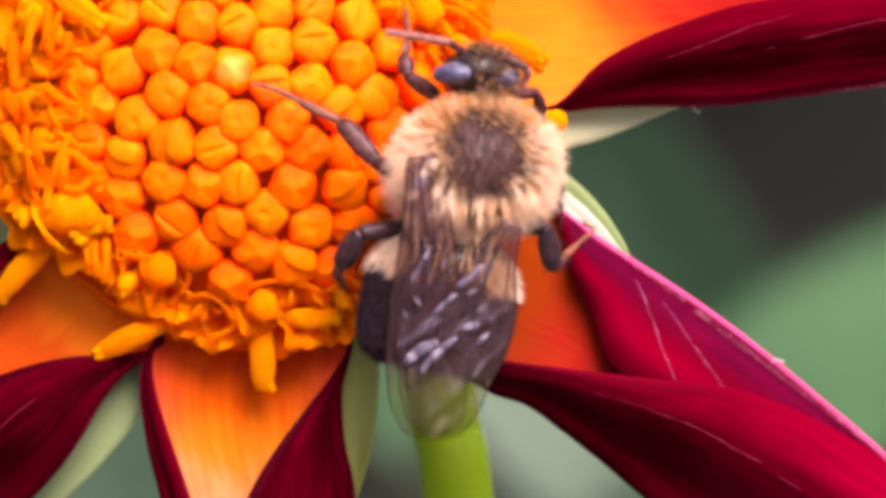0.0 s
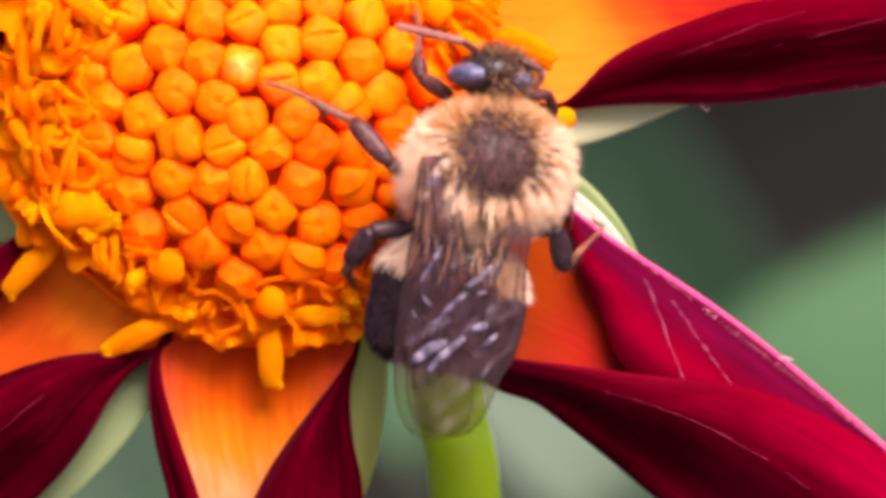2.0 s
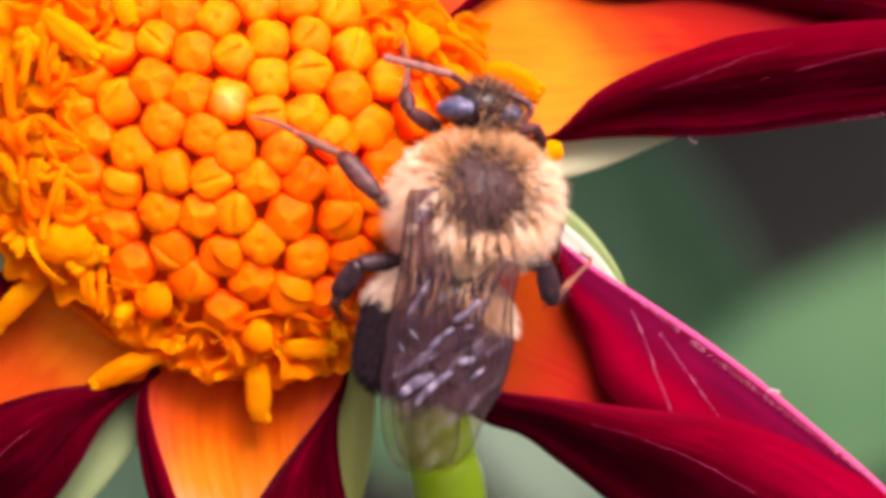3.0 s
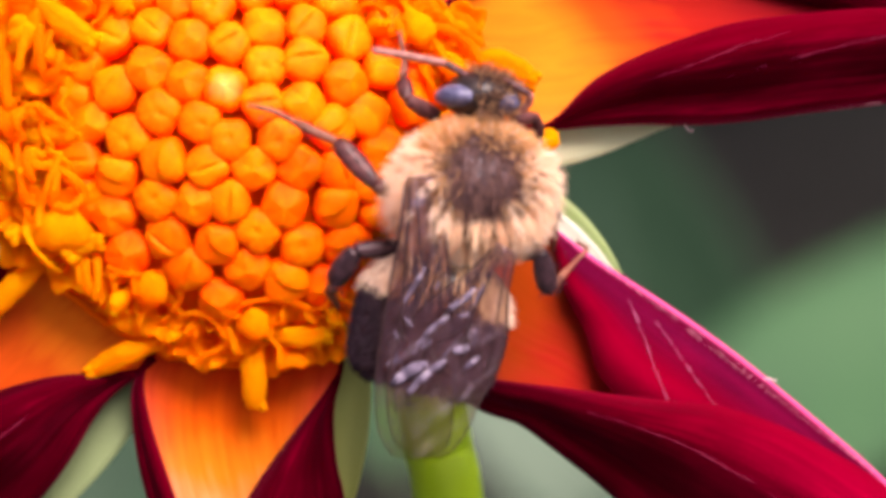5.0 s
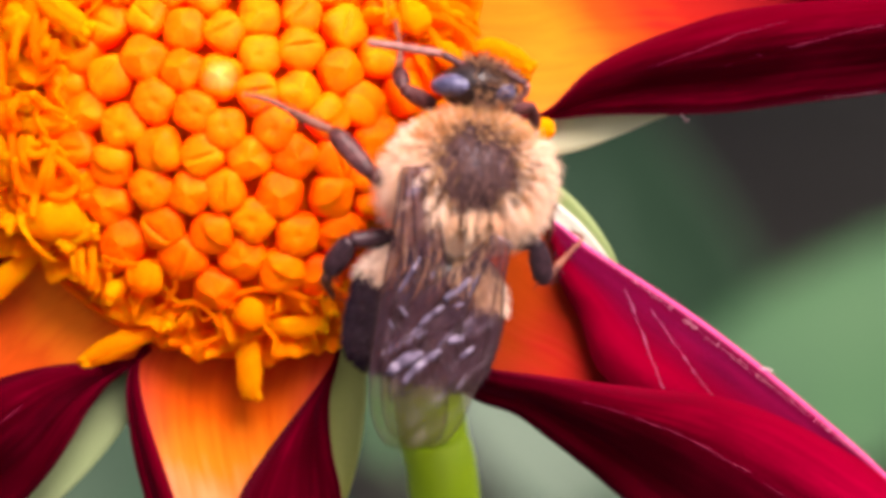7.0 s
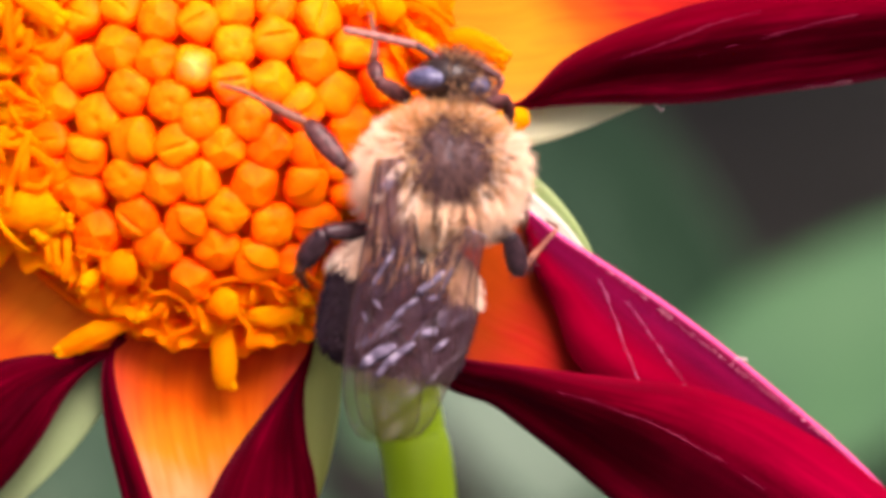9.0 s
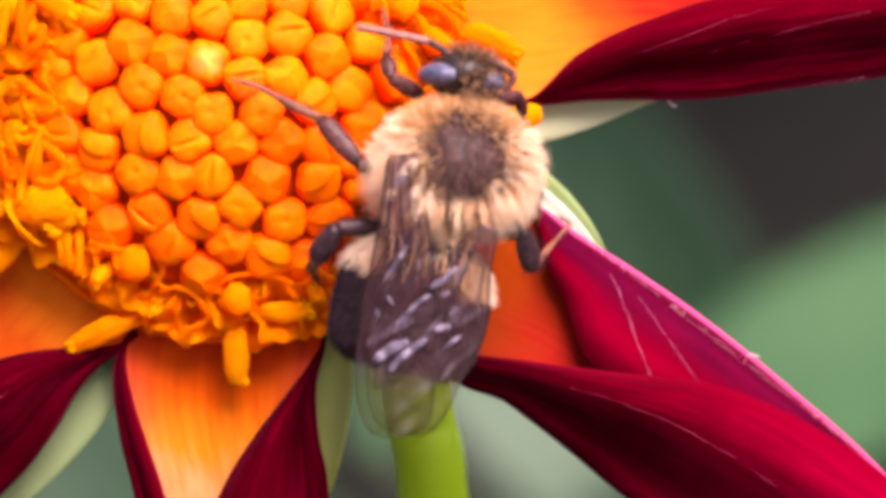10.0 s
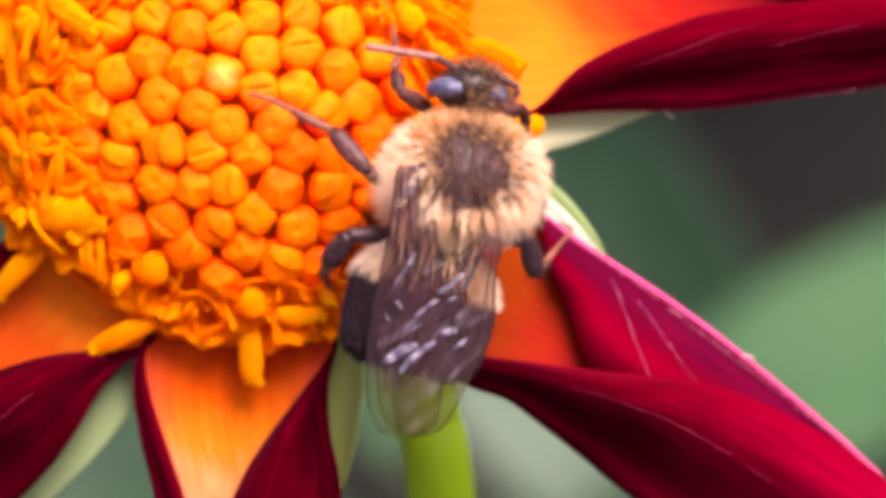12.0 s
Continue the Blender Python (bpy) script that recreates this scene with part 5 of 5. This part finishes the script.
    for key, pts in (("antenna_a", [(1.05, 8.55, 5.20), (0.60, 8.88, 5.70), (0.25, 9.09, 6.00), (-0.97, 9.28, 6.80), (-2.51, 9.46, 7.80)]),
                     ("antenna_b", [(2.34, 8.55, 5.20), (2.89, 8.39, 5.60), (3.73, 7.94, 5.60), (3.69, 7.55, 5.30), (3.34, 7.21, 5.00)])):
        root = vec(pts[0])
        bm = bmesh.new()
        tube(bm, spline([root, vec(pts[1]), vec(pts[2])], 4), [0.21 * MM, 0.17 * MM, 0.17 * MM], 9)
        ant = part("antenna", bm, LIMB, bee, "", root)
        ant.location = root - BEE
        bm = bmesh.new()
        line = spline([vec(p) for p in pts[2:]], 9)
        tube(bm, line, [(0.17 + 0.02 * (i % 2)) * MM for i in range(len(line))] + [0.10 * MM], 9)
        part("flagellum", bm, FEELER, ant, "jointed brown flagellum", root)
        made[key] = (ant, root, vec(pts[-1]))

    # abdomen in rings, the first banded with pale hair
    A0, A1 = Vector((0.45, 0.95, 3.40)), Vector((-0.80, -5.42, 2.90))
    axis = (A1 - A0).normalized()
    across = axis.cross(Vector((0, 0, 1))).normalized()
    upward = across.cross(axis).normalized()
    if upward.z < 0:
        upward = -upward
    L = (A1 - A0).length

    def girth(f):
        return (3.25 - 0.35 * max(0.0, f - 0.55)) * (max(0.0, 1 - (abs(f - 0.49) / 0.515) ** (3.0 if f < 0.49 else 6.0))) ** 0.5 + 0.03

    bm = bmesh.new()
    rings = []
    for i in range(49):
        f = i / 48
        r = girth(f) * (1 + 0.012 * (((f * 6) % 1) - 0.5))
        c = A0 + axis * (L * f)
        rings.append([(c + across * (r * math.cos(q)) + upward * (r * 0.80 * math.sin(q))) * MM for q in (2 * math.pi * j / 40 for j in range(40))])
    skin(bm, rings)
    part("abdomen", bm, SHELL, bee, "black abdomen", BEE)
    band, middle, black = [], [], []
    for i in range(9000):
        f, q = rng.uniform(0.02, 0.97), rng.uniform(-0.5, math.pi + 0.5)
        r = girth(f)
        nor = across * math.cos(q) + upward * math.sin(q)
        p = A0 + axis * (L * f) + across * (r * math.cos(q)) + upward * (r * 0.8 * math.sin(q))
        way = (nor * 0.55 + axis * 0.75 + Vector((rng.gauss(0, 0.18), rng.gauss(0, 0.18), rng.gauss(0, 0.15)))).normalized()
        if f < 0.33 + 0.05 * noise.noise(p * 1.2):
            side = abs(math.cos(q)) > 0.60
            if side:
                band.append((p * MM, way, rng.uniform(0.5, 0.9) * MM, 0.024 * MM, Vector((0, 0, -0.05 * MM))))
            elif rng.random() < 0.12:
                middle.append((p * MM, way, rng.uniform(0.6, 1.0) * MM, 0.024 * MM, Vector((0, 0, -0.05 * MM))))
        else:
            black.append((p * MM, way, rng.uniform(0.3, 0.55) * MM, 0.018 * MM, Vector((0, 0, -0.03 * MM))))
    fur("pale_band", bee, CREAM, band, "cream hair on the first ring")
    fur("middle_band", bee, TAN, middle, "tan hair under the wings")
    fur("black_coat", bee, BLACK, black, "short black hair")

    # wings, folded over the back
    net = [([(0.03, -0.6), (0.3, -0.55), (0.6, -0.45), (0.78, -0.5)], 0.05), ([(0.03, -0.2), (0.3, 0.05), (0.55, 0.35), (0.72, 0.6)], 0.045),
           ([(0.35, 0.08), (0.45, -0.2), (0.52, -0.5)], 0.035), ([(0.5, -0.48), (0.56, -0.1), (0.6, 0.42)], 0.035),
           ([(0.52, -0.1), (0.64, 0.05), (0.70, 0.35), (0.72, 0.6)], 0.035), ([(0.62, -0.45), (0.66, -0.2), (0.66, 0.1)], 0.035),
           ([(0.66, -0.2), (0.74, -0.25), (0.78, -0.5)], 0.03), ([(0.05, 0.4), (0.3, 0.7), (0.5, 0.8)], 0.04)]
    wing(bee, (-0.96, 4.10), [(-0.75, 1.01), (-0.69, -1.46), (-0.72, -3.93), (-0.67, -6.40), (-0.40, -8.35)],
         [(0.55, 0.75), (1.05, 1.15), (1.45, 1.45), (1.70, 1.60), (1.80, 1.75), (1.65, 1.75)], 7.65, -1.3, net,
         ((-0.62, 0.16, 0.10), (-0.15, 0.12, 0.08), (0.35, 0.14, 0.09)),
         (((-0.52, 0.17), (-1.41, -1.49), 0.10), ((0.12, -0.35), (-0.02, -0.95), 0.06), ((-1.75, -2.6), (-1.55, -3.1), 0.06), ((-1.3, -2.0), (-0.9, -2.5), 0.05)), "smoky folded wing")
    wing(bee, (2.99, 1.14), [(2.35, -0.30), (1.62, -1.70), (0.98, -2.95), (0.45, -4.20), (0.02, -5.45), (-0.22, -6.85), (-0.42, -8.20)],
         [(0.45, 0.45), (0.95, 0.90), (1.65, 1.75), (2.15, 2.20), (2.25, 2.20), (2.0, 2.1), (1.8, 2.0), (1.5, 1.8)], 7.85, -0.9, net,
         ((-0.70, 0.22, 0.09), (-0.38, 0.18, 0.07), (-0.02, 0.20, 0.08), (0.40, 0.16, 0.08)),
         (((1.70, -0.70), (0.57, -1.76), 0.18), ((0.60, -1.90), (-0.45, -2.95), 0.12), ((-0.25, -4.10), (-1.70, -5.0), 0.28), ((0.60, -3.85), (-0.95, -5.40), 0.19),
          ((1.60, -3.30), (0.90, -3.46), 0.18), ((2.05, -3.68), (1.45, -4.15), 0.11), ((2.12, -0.50), (1.68, -1.58), 0.11), ((1.45, -1.75), (1.05, -1.95), 0.08), ((-0.05, -3.0), (-0.5, -3.4), 0.08)), "smoky folded wing lying over the other")
    # light streaks of hair that lie over the wing roots
    lay = []
    for i in range(28):
        x, y = rng.uniform(-2.6, 2.4), rng.uniform(-4.6, -2.2)
        p = O + Vector((x - 0.4, y, 3.3 - 0.10 * x * x + rng.uniform(-0.2, 0.3)))
        lay.append((p * MM, Vector((rng.gauss(-0.12, 0.2), -1, 0.05)).normalized(), rng.uniform(0.6, 1.4) * MM, 0.018 * MM, Vector((0, 0, -0.1 * MM))))
    fur("wing_root_hair", bee, TAN, lay, "tan hair over the wing roots")

    # legs
    made["fore_left"] = limb(bee, "leg", (-0.35, 6.85, 3.80), (-1.55, 7.65, 4.60), (-1.70, 8.60, 4.00), [(-1.56, 9.52, 3.40), (-1.66, 10.58, 3.40)], (0.40, 0.34, 0.20), hairs=90, seed=3)
    made["mid_left"] = limb(bee, "leg", (-1.60, 3.28, 4.20), (-2.79, 3.71, 5.60), (-4.55, 5.66, 5.10), [(-5.95, 6.30, 4.95), (-6.68, 6.70, 4.85), (-7.40, 7.05, 4.90), (-8.28, 7.28, 4.80)], (0.46, 0.43, 0.22), hairs=340, seed=4)
    made["hind_left"] = limb(bee, "leg", (-1.36, 1.03, 3.60), (-3.65, 0.73, 4.40), (-4.63, -0.78, 3.20), [(-4.70, -1.19, 2.40), (-4.51, -1.55, 1.40), (-4.38, -1.81, 0.60)], (0.44, 0.48, 0.26), hairs=300, seed=5, skin_of=DARK_LIMB)
    made["mid_right"] = limb(bee, "leg", (3.91, 3.28, 4.00), (4.95, 3.25, 3.60), (5.15, 2.30, 2.60), [(5.30, 1.60, 1.40), (5.30, 0.95, 0.40)], (0.40, 0.34, 0.18), hairs=60, seed=6)
    made["hind_right"] = limb(bee, "leg", (3.28, 1.15, 4.20), (4.52, 1.02, 4.60), (4.92, -0.93, 3.60), [(5.57, -0.18, 2.80), (6.22, 0.40, 2.00), (6.75, 0.84, 1.20), (6.45, 1.09, 0.90)], (0.50, 0.45, 0.17), hairs=300, seed=7, skin_of=DARK_LIMB)
    made["fore_right"] = limb(bee, "leg", (3.04, 6.93, 3.60), (4.19, 6.96, 2.60), (4.46, 5.98, 1.60), [(4.60, 5.49, 0.90), (4.74, 5.12, 0.30)], (0.32, 0.26, 0.15), seed=8)
    return bee, made


BEE_THING, BEE_LIMBS = bumblebee()

# ---- the bed behind ----
def ground():
    bm = bmesh.new()
    # fine near the flower, coarse to the horizon
    steps = [0, 0.05, 0.1, 0.18, 0.28, 0.4, 0.55, 0.75, 1.0, 1.4, 2, 3, 5, 9, 20, 60, 200, 800, 3000]
    seg = 72
    rings = []
    for r in steps[1:]:
        ring = []
        for j in range(seg):
            a = 2 * math.pi * j / seg
            x, y = r * math.cos(a), 0.4 + r * math.sin(a)
            ring.append(Vector((x, y, 0.03 * noise.noise((x * 4, y * 4, 0)) * min(1, 20 / r) - 0.015)))
        rings.append(ring)
    rows = skin(bm, rings, caps=False)
    c = bm.verts.new((0, 0.4, -0.015))
    for j in range(seg):
        bm.faces.new((rows[0][j], rows[0][(j + 1) % seg], c))
    ob = part("ground", bm, SOIL, None)
    tagged(ob, "dark bare garden soil of the bed", "ground", kind="structure")


def leaf(plant, base, tip, half, face, label="", cup=0.06, material=LEAF):
    """A broad toothed leaf with a midrib and side veins; face: the way that it looks."""
    base, tip, face = Vector(base), Vector(tip), Vector(face).normalized()
    d = tip - base
    side = d.cross(face).normalized()
    face = side.cross(d).normalized()
    bm = bmesh.new()
    rings = []
    n = 40
    for i in range(n + 1):
        f = i / n
        w = half * (math.sin(math.pi * min(1, f * 0.94 + 0.06) ** 0.75)) ** 0.8
        w *= 1 + 0.07 * (((f * 12) % 1) - 0.5)
        w = max(w, half * 0.01)
        c = base + d * f - face * (d.length * 0.12 * f * f)
        line = []
        for k in range(-6, 7):
            g = k / 6
            ripple = 0.005 * half * math.cos((f * 9 - abs(g) * 2.0) * 6.28) * (1 - abs(g) * 0.3) if k else -0.04 * half
            line.append(c + side * (w * g) + face * (cup * w * g * g + ripple))
        rings.append([p * MM for p in line] + [(p - face * 0.35) * MM for p in reversed(line)])
    skin(bm, rings)
    part("leaf", bm, material, plant, label)


def stalk(plant, pts, r0, r1, name="stalk"):
    bm = bmesh.new()
    tube(bm, spline([Vector(p) * MM for p in pts], 6), [r0 * MM, r1 * MM], 10)
    part(name, bm, STALK, plant)


BEHIND = 1.8


def behind(p):
    """A place further off along its line of sight from where the flower is looked at."""
    eye = Vector((0, 0, DIST))
    return eye + (Vector(p) - eye) * BEHIND


def to_ground(p):
    """How far a stem runs from a place of the plan down to the soil."""
    return (PLAN @ (Vector(p) * MM)).z / MM + 10


def plants():
    down = Vector((0, -math.cos(radians(TILT)), -math.sin(radians(TILT))))
    bush = new("dahlia_plant")
    bush.matrix_world = PLAN
    tagged(bush, "leafy green dahlia plant in the bed behind the flower", "plant")
    top = behind((32.21, -11.74, -300.00))
    stalk(bush, [top, top + down * 120 + Vector((10, 0, 0)), top + down * 260, top + down * to_ground(top)], 2.4, 5.5, "stem")
    heads = []
    for base, tip, half, face, words in (
            ((43.18, -33.88, -270.00), (18.87, -6.89, -290.00), 21.0, (0.1, 0.7, 1), "broad green leaf"),
            ((21.0, -22.5, -250.00), (68.0, 10.5, -260.00), 11.5, (-0.1, 0.8, 1), "broad bright green leaf"),
            ((38.0, -19.0, -340.00), (8.5, 27.8, -350.00), 8.6, (-0.5, -0.3, 1), "broad grey-green leaf"),
            ((16.0, -36.0, -345.00), (8.5, 26.0, -352.00), 9.5, (-0.4, -0.2, 1), "broad grey-green leaf"),
            ((40.0, -26.59, -400.00), (36.5, -4.0, -410.00), 12.0, (0.3, -0.2, 0.9), "shaded green leaf"),
            ((26.0, -31.0, -280.00), (-1.0, -10.0, -270.00), 6.5, (0.0, 0.5, 1), "pale grey-green leaf"),
            ((-20.66, -40.24, -280.00), (-45.37, -6.89, -290.00), 19.0, (0.0, 0.4, 1), "grey-green leaf"),
            ((-5.2, -22.0, -320.00), (-2.6, -5.0, -330.00), 4.6, (0.0, 0.5, 1), "young green leaf")):
        base, tip, half = behind(base), behind(tip), half * BEHIND
        leaf(bush, base, tip, half, face, words, material=YOUNG_LEAF if "bright" in words or "young" in words else PALE_LEAF if "pale" in words else LEAF)
        heads.append(Vector(base))
    for p in heads:
        q = top + down * min(30 + 0.5 * (top - p).length, to_ground(top) - 20)
        stalk(bush, [p, p.lerp(q, 0.5) + Vector((0, -6, -9)), q], 1.3, 1.9, "leaf_stalk")
    far = new("dahlia_plant")
    far.matrix_world = PLAN
    tagged(far, "leafy dahlia plant further back in shade", "plant")
    top = Vector((-57.14, -38.34, -520.00))
    stalk(far, [top, top + down * 200, top + down * to_ground(top)], 2.0, 4.0, "stem")
    rng = random.Random(3)
    for i in range(16):
        a = rng.uniform(0, 6.28)
        b = top + down * rng.uniform(0, 160) + Vector((math.cos(a) * 10, 0, math.sin(a) * 10))
        r = rng.uniform(50, 85)
        t = b + Vector((math.cos(a) * r, rng.uniform(-25, 10), math.sin(a) * r * 0.7))
        leaf(far, b, t, rng.uniform(14, 22), (0, 0.9, 0.5))
        stalk(far, [b, b.lerp(top + down * 170, 0.4), top + down * 190], 0.9, 1.2, "leaf_stalk")


def shrub():
    """A shrub added out of view; its crown keeps the soil behind the flower in deep shade."""
    bush = new("shrub")
    bush.location = (0.15, 1.55, 0)
    tagged(bush, "unseen leafy shrub added to shade the soil of the bed", "shrub")
    rng = random.Random(8)
    crown = Vector((-0.02, -0.25, 1.05))
    bm = bmesh.new()
    tube(bm, spline([Vector((0, 0.5, -0.05)), Vector((0.02, 0.45, 0.4)), Vector((0, 0.2, 0.8)), crown], 6), [0.03, 0.024, 0.018, 0.01], 12)
    part("trunk", bm, STEM_WOOD, bush)
    tips = []
    for k in range(14):
        a = 2.4 * k
        tip = crown + Vector((0.7 * math.cos(a), 0.6 * math.sin(a), rng.uniform(-0.12, 0.3))) * rng.uniform(0.6, 1.0)
        root = Vector((0, 0.2, 0.8)).lerp(crown, rng.random())
        bm = bmesh.new()
        tube(bm, spline([root, root.lerp(tip, 0.5) + Vector((0, 0, 0.06)), tip], 5), [0.010, 0.006, 0.003], 8)
        part("limb", bm, STEM_WOOD, bush)
        tips.append((root, tip))
    verts, faces = [], []
    for k in range(4200):
        root, tip = rng.choice(tips)
        c = root.lerp(tip, rng.uniform(0.15, 1.1)) + Vector([rng.gauss(0, 0.10) for q in range(3)])
        c.z = max(c.z, 0.72)
        d = Vector((rng.gauss(0, 1), rng.gauss(0, 1), rng.gauss(-0.2, 0.5))).normalized()
        s = d.cross(Vector((rng.gauss(0, 0.4), rng.gauss(0, 0.4), 1))).normalized()
        up = s.cross(d)
        l, w = rng.uniform(0.05, 0.09), rng.uniform(0.018, 0.03)
        i = len(verts)
        verts += [c, c + d * l * 0.45 + s * w - up * 0.006, c + d * l * 0.5, c + d * l * 0.45 - s * w - up * 0.006, c + d * l]
        faces += [(i, i + 1, i + 2), (i, i + 2, i + 3), (i + 1, i + 4, i + 2), (i + 2, i + 4, i + 3)]
    me = bpy.data.meshes.new("crown")
    me.from_pydata([tuple(v) for v in verts], [], faces)
    me.materials.append(LEAF)
    ob = piece("crown", me, bush)
    tagged(ob, kind="stuff")


ground()
plants()
shrub()

# ---- what moves ----
# the bee shuffles round on its feet: seconds, across, up, turn
BEE_ROWS = [
    (0, 0.0, 0.0, 0.0), (0.5, 0.04, 0.0, -0.15), (1, 0.10, -0.07, -0.5), (1.5, 0.14, -0.14, -0.9), (2, 0.17, -0.16, -1.2),
    (2.5, 0.20, -0.17, -1.5), (3.5, 0.21, -0.17, -1.8), (5.5, 0.28, -0.20, -2.8), (7, 0.28, -0.22, -2.9), (9, 0.28, -0.36, -3.0),
    (10.5, 0.28, -0.38, -3.0), (12, 0.30, -0.42, -3.1),
]
# the tip of one feeler drifts and sinks: seconds, across, up, out
FEELER_ROWS = [
    (0, 0, 0, 0), (0.5, 0.03, 0.02, 0), (1, 0.03, 0.01, -0.1), (1.5, 0.0, 0.13, -0.3), (2, 0.03, 0.18, -0.4), (2.5, 0.08, 0.25, -0.6), (3.5, 0.05, 0.30, -0.8),
    (5.5, -0.35, 0.08, -2.6), (7, -0.28, -0.02, -2.3), (9, -0.5, 0.2, -2.6), (10.5, -0.3, -0.02, -2.4), (12, -0.18, -0.23, -2.0),
]


def motions():
    body = {t: Matrix.Translation(BEE + Vector((x, y, 0)) * MM) @ Matrix.Rotation(radians(r), 4, "Z") for t, x, y, r in BEE_ROWS}
    walk(BEE_THING, [(t, PLAN @ m) for t, m in body.items()])
    feeler = {t: Vector((x, y, z)) * MM for t, x, y, z in FEELER_ROWS}
    for key, (leg, hip, foot) in BEE_LIMBS.items():
        if key == "antenna_b":
            continue
        rows = []
        still = hip - BEE
        for t, m in body.items():
            hold = foot + (feeler[t] if key == "antenna_a" and t in feeler else Vector((0, 0, 0)))
            now = m.inverted() @ hold - still
            turn = (foot - hip).rotation_difference(now)
            rows.append((t, Matrix.Translation(still) @ turn.to_matrix().to_4x4()))
        walk(leg, rows)


motions()
